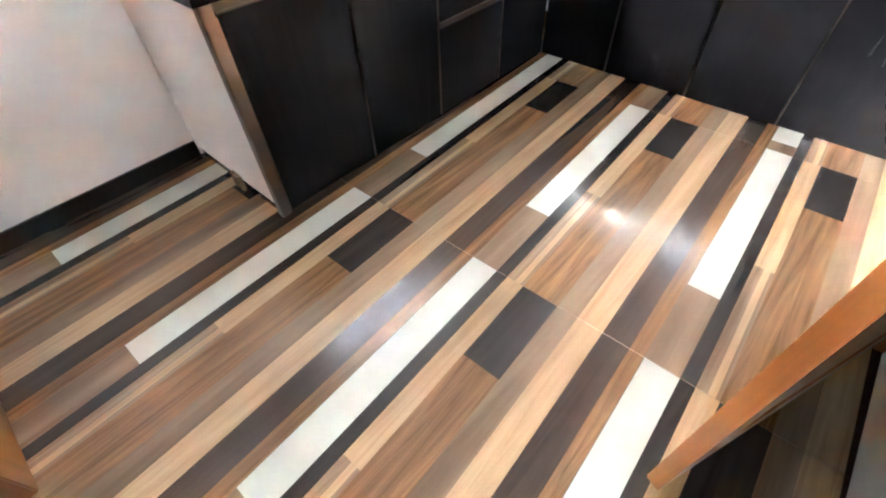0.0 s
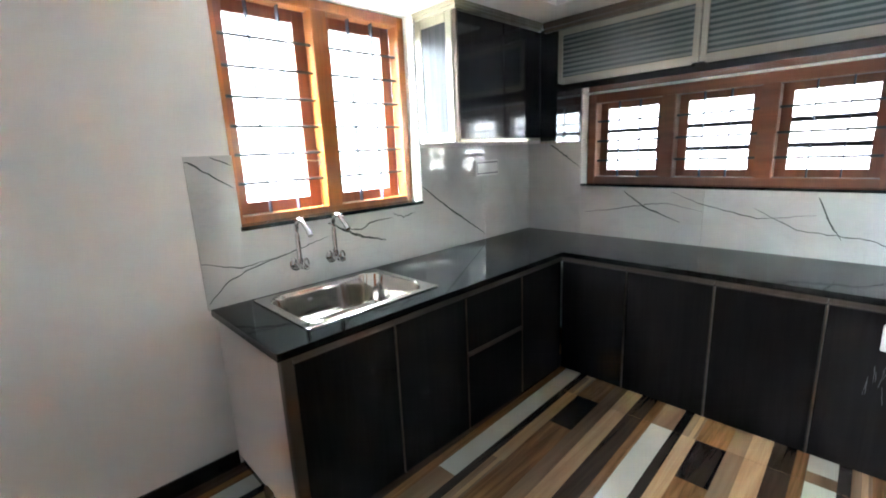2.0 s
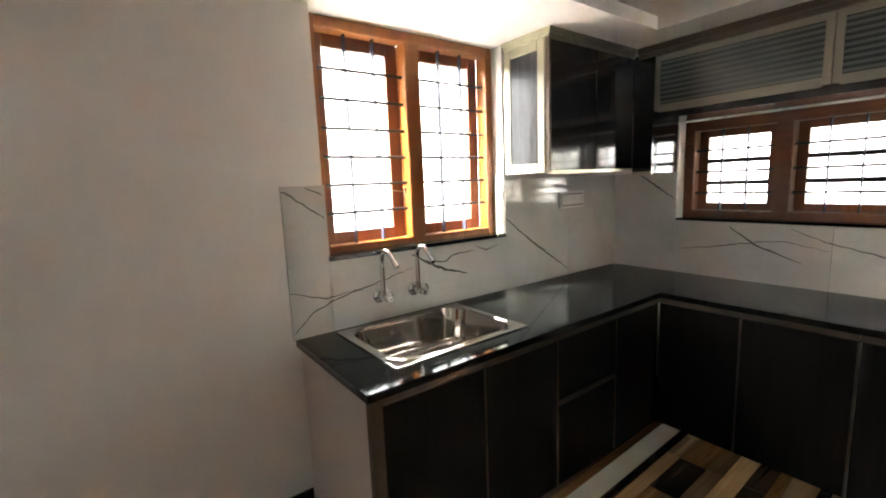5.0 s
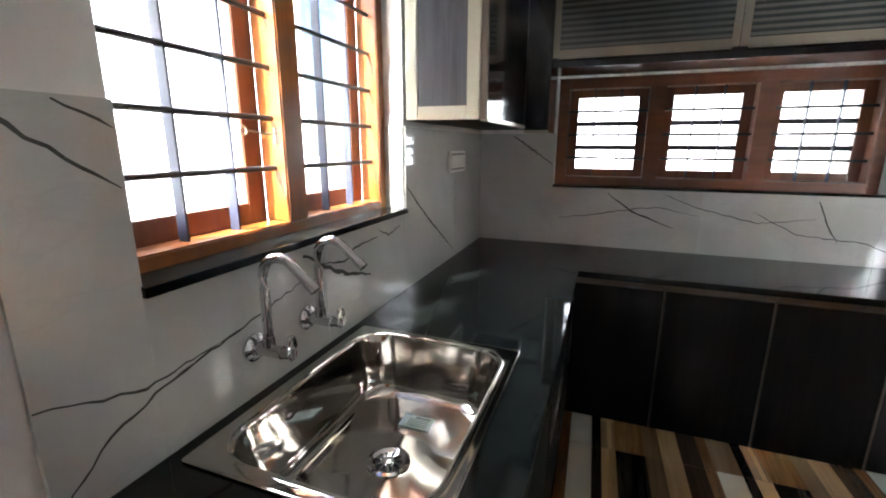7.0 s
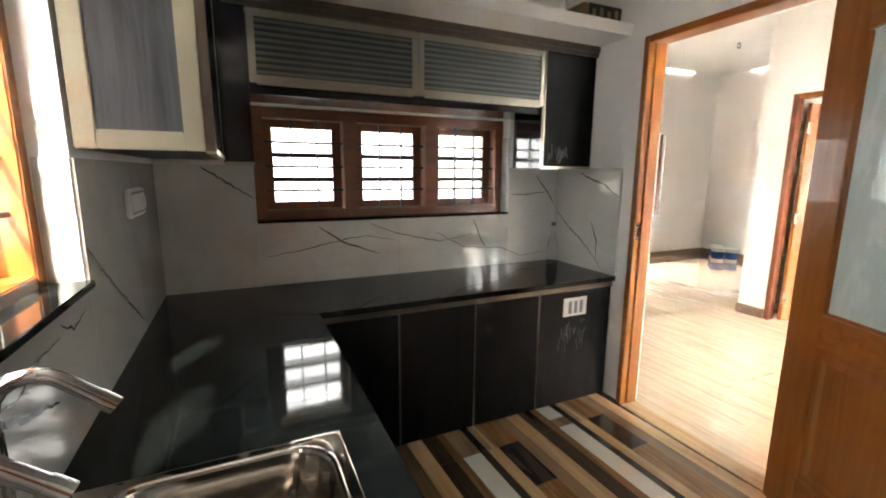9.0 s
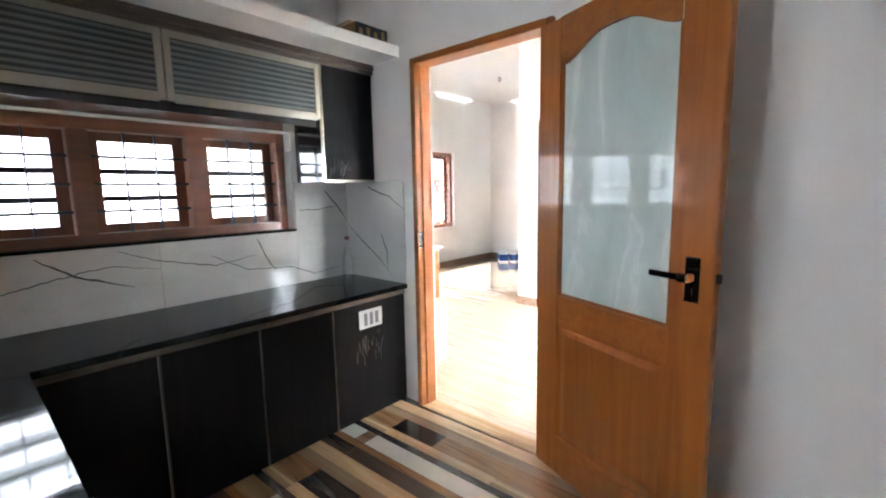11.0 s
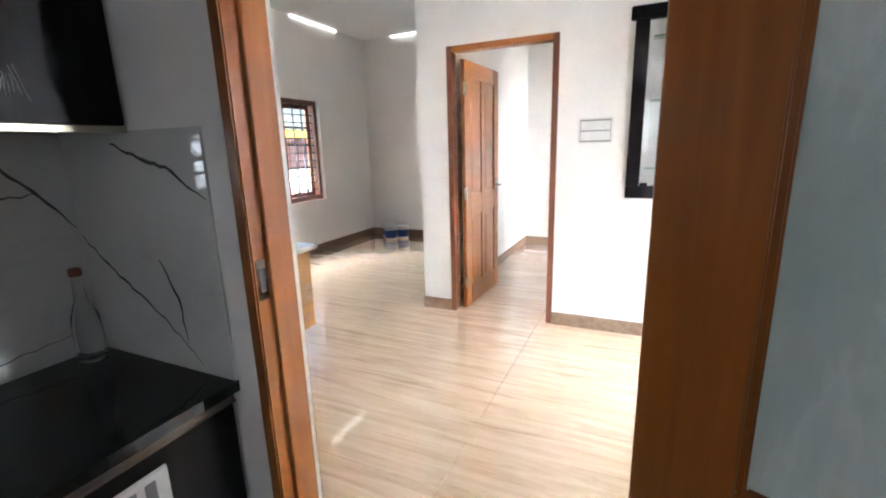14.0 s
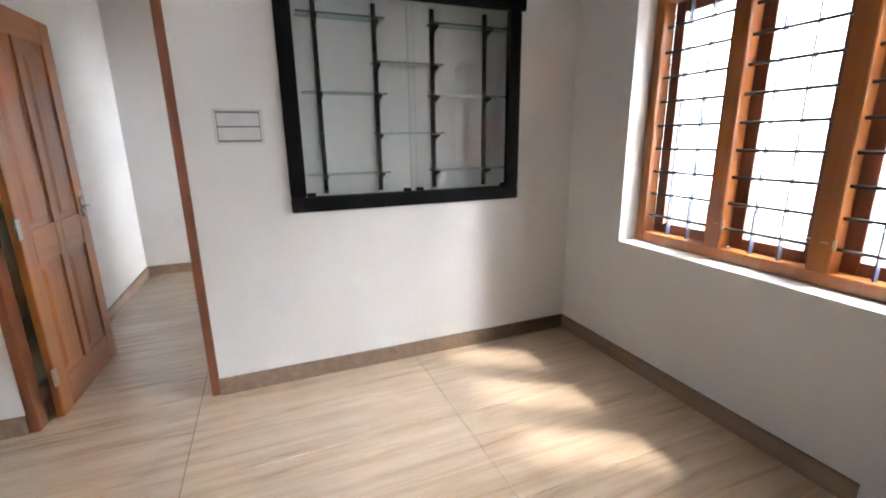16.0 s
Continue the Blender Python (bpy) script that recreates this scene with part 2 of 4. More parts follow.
def tube(bm, pts, r, n=12):
    """A round pipe along a line of points."""
    pts = [Vector(p) for p in pts]
    rings = []
    for i, p in enumerate(pts):
        d = (pts[min(i + 1, len(pts) - 1)] - pts[max(i - 1, 0)]).normalized()
        q = d.to_track_quat("Z", "Y")
        rings.append([bm.verts.new(p + q @ Vector((r * math.cos(2 * math.pi * k / n), r * math.sin(2 * math.pi * k / n), 0))) for k in range(n)])
    for a, b in zip(rings, rings[1:]):
        for k in range(n):
            bm.faces.new((a[k], a[(k + 1) % n], b[(k + 1) % n], b[k]))
    bm.faces.new(rings[0][::-1])
    bm.faces.new(rings[-1])
    return bm


def lathe(bm, profile, centre, n=24):
    """A turned shape: rows of radius and height about a vertical axis."""
    rings = [[bm.verts.new((centre[0] + r * math.cos(2 * math.pi * k / n), centre[1] + r * math.sin(2 * math.pi * k / n), centre[2] + h)) for k in range(n)] for r, h in profile]
    for a, b in zip(rings, rings[1:]):
        for k in range(n):
            bm.faces.new((a[k], a[(k + 1) % n], b[(k + 1) % n], b[k]))
    bm.faces.new(rings[0][::-1])
    bm.faces.new(rings[-1])
    return bm


def mesh_of(name, bm, *mats, smooth=False):
    me = bpy.data.meshes.new(name)
    bmesh.ops.recalc_face_normals(bm, faces=bm.faces)
    bm.to_mesh(me)
    bm.free()
    for m in mats:
        me.materials.append(m)
    if smooth:
        me.shade_smooth()
        me.set_sharp_from_angle(angle=radians(40))
    return me


def part(name, bm, material, parent, label="", smooth=False):
    ob = new(name, mesh_of(name, bm, material, smooth=smooth))
    ob.parent = parent
    return tagged(ob, label)


def empty(name, at, label, category, group="", kind=""):
    ob = new(name)
    ob.location = at
    ob.empty_display_size = 0.1
    bpy.context.view_layer.update()
    return tagged(ob, label, category, group, kind)


def under(ob, parent):
    """Parent a part that was built in world coordinates."""
    ob.parent = parent
    ob.matrix_parent_inverse = parent.matrix_world.inverted()
    return ob


def wpart(name, bm, material, parent, label="", smooth=False):
    """A part whose mesh is given in world coordinates."""
    return under(tagged(new(name, mesh_of(name, bm, material, smooth=smooth)), label), parent)


def solid(name, bm, material, label, category, kind="structure", group="", smooth=False):
    return tagged(new(name, mesh_of(name, bm, material, smooth=smooth)), label, category, group, kind)


def pierced(axis, c0, c1, u0, u1, z0, z1, holes=()):
    """A wall between c0 and c1 of one axis, from u0 to u1 along the other, with rectangular openings through it."""
    bm = bmesh.new()
    us = sorted({u0, u1, *[h[0] for h in holes], *[h[1] for h in holes]})
    for a, b in zip(us, us[1:]):
        cuts = sorted((h[2], h[3]) for h in holes if h[0] < (a + b) / 2 < h[1])
        low = z0
        for h0, h1 in cuts + [(z1, z1)]:
            if h0 - low > 1e-4:
                if axis == "x":
                    box(bm, c0, c1, a, b, low, h0)
                else:
                    box(bm, a, b, c0, c1, low, h0)
            low = h1
    bmesh.ops.remove_doubles(bm, verts=bm.verts, dist=1e-5)
    return bm


# ---- the plan ----
KX, KY, KS = 2.47, 5.0, 1.60         # kitchen: door wall, far wall, near wall
HX = 2.597                           # hall face of the kitchen's door wall
DX = 5.035                           # wall with the bedroom door
DY = 1.69                            # dining window wall
HY, HE = 7.58, 7.92                  # hall window wall, hall end wall
TOP = 3.05
W1 = (2.76, 3.86, 1.115, 2.19)       # sink window: y, y, z, z
W2 = (0.458, 2.052, 1.14, 1.765)     # window over the counter: x, x, z, z
D1 = (3.373, 4.300, 0.0, 2.155)         # kitchen door opening
D2 = (4.03, 4.89, 0.0, 2.14)         # bedroom door opening
DW = (3.05, 4.53, 0.775, 2.16)        # dining window: x, x, z, z
HW = (5.44, 6.755, 0.725, 2.055)        # hall window
BW = (6.5, 7.2, 1.0, 1.8)            # unseen opening, added to let light into the bedroom
NI = (2.12, 3.552, 1.01, 2.23)       # wall niche

solid("wall_west", pierced("x", -0.22, 0.0, KS - 0.15, KY + 0.22, 0, TOP, [W1]), WHITE, "white painted kitchen wall with a window over the sink", "wall")
solid("wall_north", pierced("y", KY, KY + 0.22, 0.0, KX, 0, TOP, [W2]), WHITE, "white painted kitchen wall with a low wide window", "wall")
east = pierced("x", KX, 2.565, DY, HY, 0, TOP, [D1])
for f in pierced("x", 2.565, HX, DY, HY, 0, TOP, [(3.405, 4.268, 0.0, 2.12)]).faces:
    east.faces.new([east.verts.new(v.co) for v in f.verts])
solid("wall_east", east, WHITE, "white painted wall with a doorway between kitchen and hall", "wall")
solid("wall_south", pierced("y", KS - 0.15, KS, 0.0, KX, 0, TOP), WHITE, "plain white painted kitchen wall", "wall")
solid("wall_bedroom", pierced("x", DX, DX + 0.15, DY, 5.145, 0, TOP, [D2, NI]), WHITE, "white painted wall with bedroom doorway and display niche", "wall")
solid("wall_partition", pierced("y", 4.96, 5.145, DX + 0.15, HE, 0, TOP), WHITE, "white painted partition between hall and bedroom", "wall")
solid("wall_dining", pierced("y", DY - 0.22, DY, KX, HE + 0.15, 0, TOP, [DW, BW]), WHITE, "white painted dining wall with a tall barred window", "wall")
solid("wall_hall", pierced("y", HY, HY + 0.22, KX, HE + 0.15, 0, TOP, [HW]), WHITE, "white painted hall wall with a barred window", "wall")
solid("wall_hall_end", pierced("x", HE, HE + 0.15, DY, HY, 0, TOP), WHITE, "white painted hall end wall", "wall")
solid("ceiling", boxes((-0.22, HE + 0.15, KS - 0.15, HY + 0.22, TOP, TOP + 0.15)), CEIL, "white painted ceiling slab", "ceiling")
solid("kitchen_floor_bed", boxes((0.0, HX - 0.10, KS, KY, -0.10, -0.012)), GROUT, "grey screed under the kitchen tiles", "floor")
solid("hall_floor_bed", boxes((HX - 0.10, HE, DY, HY, -0.10, -0.012)), GROUT, "grey screed under the hall tiles", "floor")
solid("ground", boxes((-60, 60, -60, 60, -0.5, -0.35)), plain("pale_sandy_ground", (0.42, 0.38, 0.32), 0.9, 0, 0, 0.3, 0.6), "pale sandy ground round the house", "ground")
solid("loft_slab_sink", boxes((0.0, 0.60, KS, KY, 2.19, 2.255)), WHITE, "white plastered concrete loft slab over the sink wall", "slab")
solid("loft_slab_counter", boxes((0.60, KX, 4.41, KY, 2.19, 2.255)), WHITE, "white plastered concrete loft slab over the counter", "slab")
# glowing panels in place of daylight beyond the windows; they light the rooms
solid("backdrop_west", boxes((-4.0, -3.95, -2.0, 8.5, -0.34, 3.4)), DAY, "bright daylight haze beyond the sink window", "backdrop")
solid("backdrop_west_sky", boxes((-4.0, -3.95, -2.0, 8.5, 3.4, 9.0)), DAY_SKY, "bright overcast sky beyond the sink window", "backdrop")
solid("backdrop_north", boxes((-3.0, 9.5, 11.0, 11.05, -0.34, 4.6)), DAY, "bright daylight haze beyond the north windows", "backdrop")
solid("backdrop_north_sky", boxes((-3.0, 4.2, 11.0, 11.05, 4.6, 10.0)), DAY_SKY, "bright overcast sky beyond the kitchen window", "backdrop")
solid("backdrop_north_east_sky", boxes((4.2, 11.5, 11.0, 11.05, 4.6, 10.0)), HALL_GLOW, "glowing panel in place of sky, added to brighten the hall", "backdrop")
solid("backdrop_south", boxes((-3.0, 6.2, -7.05, -7.0, -0.34, 6.0)), DINING_GLOW, "glowing panel added beyond the dining window to light the hall", "backdrop")
solid("backdrop_south_east", boxes((6.2, 18.0, -7.05, -7.0, -0.34, 3.0)), DAY_SKY, "bright haze beyond the dining window", "backdrop")
solid("backdrop_south_sky", boxes((-3.0, 6.2, -7.05, -7.0, 6.0, 14.0)), DINING_SKY_GLOW, "stronger glowing panel in place of sky, added to light the dining floor", "backdrop")
solid("backdrop_south_east_sky", boxes((6.2, 18.0, -7.05, -7.0, 3.0, 9.0)), DAY_SKY, "bright sky beyond the bedroom", "backdrop")

TURN90 = Matrix.Rotation(radians(90), 4, "Z")
TURN180 = Matrix.Rotation(radians(180), 4, "Z")


def place(ob, m):
    ob.matrix_world = m
    bpy.context.view_layer.update()
    return ob


# ---- windows ----
def barred_window(name, w, h, count, m, label, recess, bars, flats, rail=0.06, glazing=(), sash=0.075, frame_mat=TEAK, head=True, sill_mat=None, flat_gap=0.14):
    """A timber window with sashes, round bars across and flat bars upright. Local x runs along the wall, y outwards."""
    win = place(empty(name, (0, 0, 0), label, "window", kind="structure"), m)
    d0, d1 = recess, recess + 0.085
    part("window_frame", boxes((0, rail, d0, d1, 0, h), (w - rail, w, d0, d1, 0, h), bevel=0.004), frame_mat, win)
    part("window_head", boxes((rail, w - rail, d0, d1, h - rail, h), bevel=0.004), frame_mat, win)
    part("window_cill", boxes((rail, w - rail, d0, d1, 0, rail), bevel=0.004), frame_mat, win)
    mull = 0.085
    lw = (w - 2 * rail - (count - 1) * mull) / count
    rod_mesh, flat_mesh, cap_mesh = None, None, None
    for i in range(count):
        x0 = rail + i * (lw + mull)
        if i:
            part("mullion", boxes((x0 - mull, x0, d0, d1, rail, h - rail), bevel=0.004), frame_mat, win)
        z0, z1, s0, s1 = rail - 0.006, h - rail + 0.006, d1 + 0.001, d1 + 0.036
        fr = part("sash", boxes((x0 - 0.006, x0 + sash, s0, s1, z0, z1), (x0 + lw - sash, x0 + lw + 0.006, s0, s1, z0, z1), (x0 + sash, x0 + lw - sash, s0, s1, z0, z0 + sash), (x0 + sash, x0 + lw - sash, s0, s1, z1 - sash, z1), bevel=0.003), SASH_AND_SHADED_JAMB, win)
        for g in glazing:
            part("glazing_bar", boxes((x0 + sash, x0 + lw - sash, s0 + 0.004, s1 - 0.004, g - 0.014, g + 0.014)), IRON, fr)
        pane = part("pane", boxes((x0 + sash - 0.004, x0 + lw - sash + 0.004, s0 + 0.016, s0 + 0.021, z0 + sash - 0.004, z1 - sash + 0.004)), PANE, fr)
        pane.visible_shadow = False
        for z in bars:
            if rod_mesh is None:
                rod_mesh = mesh_of("bar", rod(bmesh.new(), (-0.004, 0, 0), (lw + 0.004, 0, 0), 0.0075, None, 8), IRON, smooth=True)
            b = new("bar", rod_mesh)
            b.parent, b.location = win, (x0, d0 + 0.038, z)
        for k in range(flats):
            if flat_mesh is None:
                flat_mesh = mesh_of("flat_bar", boxes((-0.003, 0.003, -0.014, 0.014, z0 - 0.004, z1 + 0.004)), NAVY)
            b = new("flat_bar", flat_mesh)
            b.parent, b.location = win, (x0 + lw * 0.5 + (k - (flats - 1) / 2) * flat_gap, d0 + 0.046, 0)
    return win


window_sink = barred_window("window_1", 1.10, W1[3] - W1[2], 2, Matrix.Translation((0, W1[0], W1[2])) @ TURN90,
                            "orange varnished teak window with black iron bars over the sink", 0.08,
                            [0.201, 0.335, 0.466, 0.597, 0.730, 0.863], 2, flat_gap=0.15, rail=0.05, sash=0.062)
window_counter = barred_window("window_2", W2[1] - W2[0], W2[3] - W2[2], 3, Matrix.Translation((W2[0], KY, W2[2])),
                               "wide low three-light teak window with iron bars over the counter, frame darkened as backlit", 0.08,
                               [0.17, 0.305, 0.44], 2, glazing=[0.232, 0.371], sash=0.05, flat_gap=0.14, frame_mat=BACKLIT_BROWN)
window_dining = barred_window("window_3", DW[1] - DW[0], DW[3] - DW[2], 3, Matrix.Translation((DW[1], DY, DW[2])) @ TURN180,
                              "tall three-light varnished teak dining window with iron bars", 0.13,
                              [0.16 + 0.13 * k for k in range(9)], 2, sash=0.06, flat_gap=0.13)
window_hall = barred_window("window_4", HW[1] - HW[0], HW[3] - HW[2], 2, Matrix.Translation((HW[0], HY, HW[2])),
                            "two-light varnished timber hall window with close iron bars", 0.05,
                            [0.14 + 0.10 * k for k in range(11)], 2, glazing=[0.45, 0.75, 0.98], sash=0.06, flat_gap=0.16, frame_mat=BACKLIT_BROWN)


def stay(m):
    """A hook-and-eye window stay."""
    ob = place(empty("window_stay", (0, 0, 0), "small brass hook-and-eye stay on the sink window", "window hook"), m)
    part("hook", tube(bmesh.new(), [(0, 0, 0), (-0.03, -0.004, -0.004), (-0.07, 0.0, 0.002), (-0.10, 0.0, 0.004)], 0.0028, 8), ALU, ob, smooth=True)
    ring = [(-0.112 + 0.011 * math.cos(a * math.pi / 6), 0, 0.004 + 0.011 * math.sin(a * math.pi / 6)) for a in range(13)]
    part("eye", tube(bmesh.new(), ring, 0.0028, 8), ALU, ob, smooth=True)
    part("plate", boxes((-0.006, 0.006, -0.002, 0.003, -0.028, 0.014), bevel=0.001), ALU, ob)
    return ob


stay(Matrix.Translation((-0.085, 3.240, 1.41)) @ TURN90)

for xx in (3.985, 3.505):
    stay(Matrix.Translation((xx, DY - 0.135, 0.965)) @ TURN180)["label"] = "small steel hook stay on the dining window"

# granite sills and tiled reveals
solid("window_sill_sink", boxes((-0.165, 0.02, W1[0], W1[1], W1[2] - 0.002, W1[2] + 0.018), bevel=0.003), GRANITE, "polished black granite window sill", "sill")
solid("window_sill_counter", boxes((W2[0], W2[1], KY - 0.015, KY + 0.165, W2[2] - 0.002, W2[2] + 0.014), bevel=0.003), GRANITE, "polished black granite window sill", "sill")

# ---- marble splashback ----
ST = 1.45
splash = empty("splashback", (0, 0, 0), "polished white marble wall tiles with dark veins", "wall tiles", kind="structure")
T = 0.008


def splash_tile(*row):
    return wpart("tile", boxes(row), MARBLE, splash)


for a, b, c, d in ((2.575, W1[0], 0.785, ST), (W1[0] + 0.001, 3.30, 0.785, W1[2] - 0.003), (3.302, W1[1] - 0.001, 0.785, W1[2] - 0.003), (W1[1], 4.45, 0.785, ST), (4.452, KY, 0.785, ST)):
    splash_tile(0.0, T, a, b, c, d)
for a, b, c, d in ((T, W2[0], 0.785, ST), (W2[0] + 0.001, 1.26, 0.785, W2[2] - 0.003), (1.262, W2[1] - 0.001, 0.785, W2[2] - 0.003), (W2[1], KX - T, 0.785, ST)):
    splash_tile(a, b, KY - T, KY, c, d)
splash_tile(KX - T, KX, 4.40, KY, 0.785, ST)
splash_tile(-0.075, 0.0, W1[1] - T, W1[1] - 0.0005, W1[2] + 0.018, ST)
splash_tile(-0.075, 0.0, W1[0] + 0.0005, W1[0] + T, W1[2] + 0.018, ST)
splash_tile(W2[1] - T, W2[1] - 0.0005, KY, KY + 0.078, W2[2] + 0.016, ST + 0.2)


def vein(plane, pts, w=0.006):
    """A jagged dark vein in the tile face, along a line on the wall."""
    rng = random.Random(len(pts) * 31 + int(pts[0][0] * 100))
    fine = []
    for (a, b), (c, d) in zip(pts, pts[1:]):
        n = max(2, int(math.hypot(c - a, d - b) / 0.02))
        fine += [(a + (c - a) * k / n + rng.uniform(-0.004, 0.004), b + (d - b) * k / n + rng.uniform(-0.004, 0.004)) for k in range(n)]
    fine.append(pts[-1])
    bm = bmesh.new()
    last = None
    for i, (u, z) in enumerate(fine):
        t = i / (len(fine) - 1)
        half = w * (0.18 + 0.5 * math.sin(math.pi * min(1, t * 0.9 + 0.1)) * rng.uniform(0.6, 1.3)) * 0.8
        du, dz = (fine[min(i + 1, len(fine) - 1)][j] - fine[max(i - 1, 0)][j] for j in (0, 1))
        l = math.hypot(du, dz) or 1
        q = [(u - dz / l * half, z + du / l * half), (u + dz / l * half, z - du / l * half)]
        o = T + 0.0006
        vs = [bm.verts.new((o, a, b) if plane == "w" else (a, KY - o, b) if plane == "n" else (KX - o, a, b)) for a, b in q]
        if last:
            bm.faces.new((last[0], last[1], vs[1], vs[0]))
        last = vs
    return wpart("vein", bm, VEIN, splash)


WEST = (([(2.58, 1.43), (2.60, 1.418), (2.66, 1.374), (2.755, 1.309)], 0.007), ([(2.674, 1.445), (2.757, 1.405)], 0.006), ([(3.87, 1.215), (4.07, 1.07), (4.45, 0.83)], 0.010),
        ([(2.586, 0.82), (2.671, 0.895), (2.772, 0.937), (2.925, 0.964), (3.002, 0.981), (3.20, 1.02)], 0.006), ([(2.58, 1.0), (2.648, 0.972), (2.74, 0.949), (2.92, 0.966)], 0.005),
        ([(3.20, 1.09), (3.30, 1.03), (3.40, 0.985), (3.56, 0.935)], 0.013), ([(3.28, 1.045), (3.40, 1.02), (3.46, 1.055), (3.62, 1.06)], 0.007), ([(3.62, 1.085), (3.70, 1.05), (3.80, 1.075)], 0.005))
NORTH = (([(0.21, 1.44), (0.32, 1.362), (0.45, 1.270)], 0.010), ([(0.775, 1.11), (0.911, 1.015), (1.138, 0.926)], 0.009), ([(0.50, 0.953), (0.708, 0.984), (0.945, 1.032), (1.047, 1.041), (1.256, 1.004)], 0.005),
         ([(1.079, 1.11), (1.254, 1.045), (1.538, 0.98), (1.784, 1.018)], 0.005), ([(1.785, 1.11), (1.829, 1.004), (1.891, 0.897)], 0.007), ([(2.08, 1.272), (2.20, 1.268), (2.38, 1.29)], 0.007),
         ([(2.28, 1.40), (2.37, 1.292), (2.42, 1.24), (2.455, 1.18)], 0.008), ([(1.51, 1.04), (1.717, 0.93), (2.0, 0.91), (2.172, 0.839), (2.40, 0.86)], 0.005))
EAST = (([(4.755, 1.421), (4.626, 1.372), (4.543, 1.354), (4.407, 1.275)], 0.009), ([(4.98, 1.15), (4.81, 1.031), (4.65, 0.932), (4.518, 0.815)], 0.007), ([(4.632, 1.11), (4.576, 1.004), (4.569, 0.87)], 0.008))
for side, lines in (("w", WEST), ("n", NORTH), ("e", EAST)):
    for pts, w in lines:
        vein(side, pts, w)

# ---- worktop and sink ----
CT = 0.79
BOWL = (0.075, 0.545, 2.785, 3.41)


def slab(xs, ys, inside, z0, z1):
    """A flat slab made of the grid cells that inside() keeps, as one closed shape."""
    bm = bmesh.new()
    verts = {}

    def vert(i, j, z):
        if (i, j, z) not in verts:
            verts[i, j, z] = bm.verts.new((xs[i], ys[j], z))
        return verts[i, j, z]
    cells = {(i, j) for i in range(len(xs) - 1) for j in range(len(ys) - 1) if inside((xs[i] + xs[i + 1]) / 2, (ys[j] + ys[j + 1]) / 2)}
    for i, j in cells:
        c = [(i, j), (i + 1, j), (i + 1, j + 1), (i, j + 1)]
        bm.faces.new([vert(*p, z1) for p in c])
        bm.faces.new([vert(*p, z0) for p in reversed(c)])
        for (di, dj), (p, q) in (((0, -1), (c[0], c[1])), ((1, 0), (c[1], c[2])), ((0, 1), (c[2], c[3])), ((-1, 0), (c[3], c[0]))):
            if (i + di, j + dj) not in cells:
                bm.faces.new((vert(*p, z0), vert(*q, z0), vert(*q, z1), vert(*p, z1)))
    return bm


worktop = empty("worktop", (0.33, 3.5, CT - 0.03), "L-shaped polished black granite kitchen worktop", "worktop")
wpart("slab", slab([0.0, BOWL[0], BOWL[1], 0.672], [2.585, BOWL[2], BOWL[3], 4.3945], lambda x, y: not (BOWL[0] < x < BOWL[1] and BOWL[2] < y < BOWL[3]), CT - 0.03, CT), GRANITE, worktop)
wpart("slab", boxes((0.0, KX - 0.001, 4.395, KY, CT - 0.03, CT)), GRANITE, worktop)


def ring(cx, cy, hx, hy, r, z, n=8):
    pts = []
    for sx, sy, a0 in ((1, 1, 0), (-1, 1, 90), (-1, -1, 180), (1, -1, 270)):
        for k in range(n + 1):
            a = radians(a0 + 90 * k / n)
            pts.append((cx + sx * (hx - r) + r * math.cos(a), cy + sy * (hy - r) + r * math.sin(a), z))
    return pts


def loft(rows, close=False):
    bm = bmesh.new()
    rings = [[bm.verts.new(p) for p in r] for r in rows]
    n = len(rings[0])
    for a, b in zip(rings, rings[1:]):
        for k in range(n):
            bm.faces.new((a[k], a[(k + 1) % n], b[(k + 1) % n], b[k]))
    if close:
        bm.faces.new(rings[-1])
    return bm


sink = empty("kitchen_sink", (0.31, 3.11, CT), "polished stainless steel single-bowl drop-in kitchen sink", "sink")
SX, SY = 0.305, 3.098
hxo, hyo = 0.262, 0.343
rim_rows = [ring(SX, SY, hxo, hyo, 0.010, CT), ring(SX, SY, hxo, hyo, 0.010, CT + 0.005), ring(SX, SY, hxo - 0.003, hyo - 0.003, 0.010, CT + 0.0065),
            ring(SX, SY, hxo - 0.006, hyo - 0.006, 0.012, CT + 0.006), ring(SX, SY, 0.238, 0.320, 0.098, CT + 0.0055), ring(SX, SY, 0.235, 0.317, 0.098, CT + 0.006),
            ring(SX, SY, 0.231, 0.313, 0.097, CT + 0.009), ring(SX, SY, 0.226, 0.308, 0.096, CT + 0.007), ring(SX, SY, 0.223, 0.305, 0.095, CT + 0.001)]
wpart("rim", loft(rim_rows), STEEL, sink, smooth=True)
bx, by = SX, SY
bowl_rows = [ring(bx, by, 0.223, 0.305, 0.095, CT + 0.001), ring(bx, by, 0.219, 0.301, 0.095, CT - 0.02), ring(bx, by, 0.202, 0.283, 0.095, CT - 0.135)]
bowl_rows += [ring(bx, by, 0.202 - 0.036 * (1 - math.cos(a)), 0.283 - 0.036 * (1 - math.cos(a)), 0.09, CT - 0.135 - 0.040 * math.sin(a)) for a in (0.4, 0.8, 1.2, 1.57)]
bowl_rows += [ring(bx, by, 0.11, 0.17, 0.08, CT - 0.182), ring(bx, by, 0.052, 0.052, 0.0519, CT - 0.186)]
wpart("bowl", loft(bowl_rows, True), STEEL, sink, smooth=True)
drain = wpart("drain", lathe(bmesh.new(), [(0.055, 0.0), (0.055, 0.004), (0.046, 0.006), (0.038, 0.001), (0.014, 0.001), (0.012, 0.007), (0.002, 0.008)], (bx, by, CT - 0.186)), CHROME, sink, smooth=True)
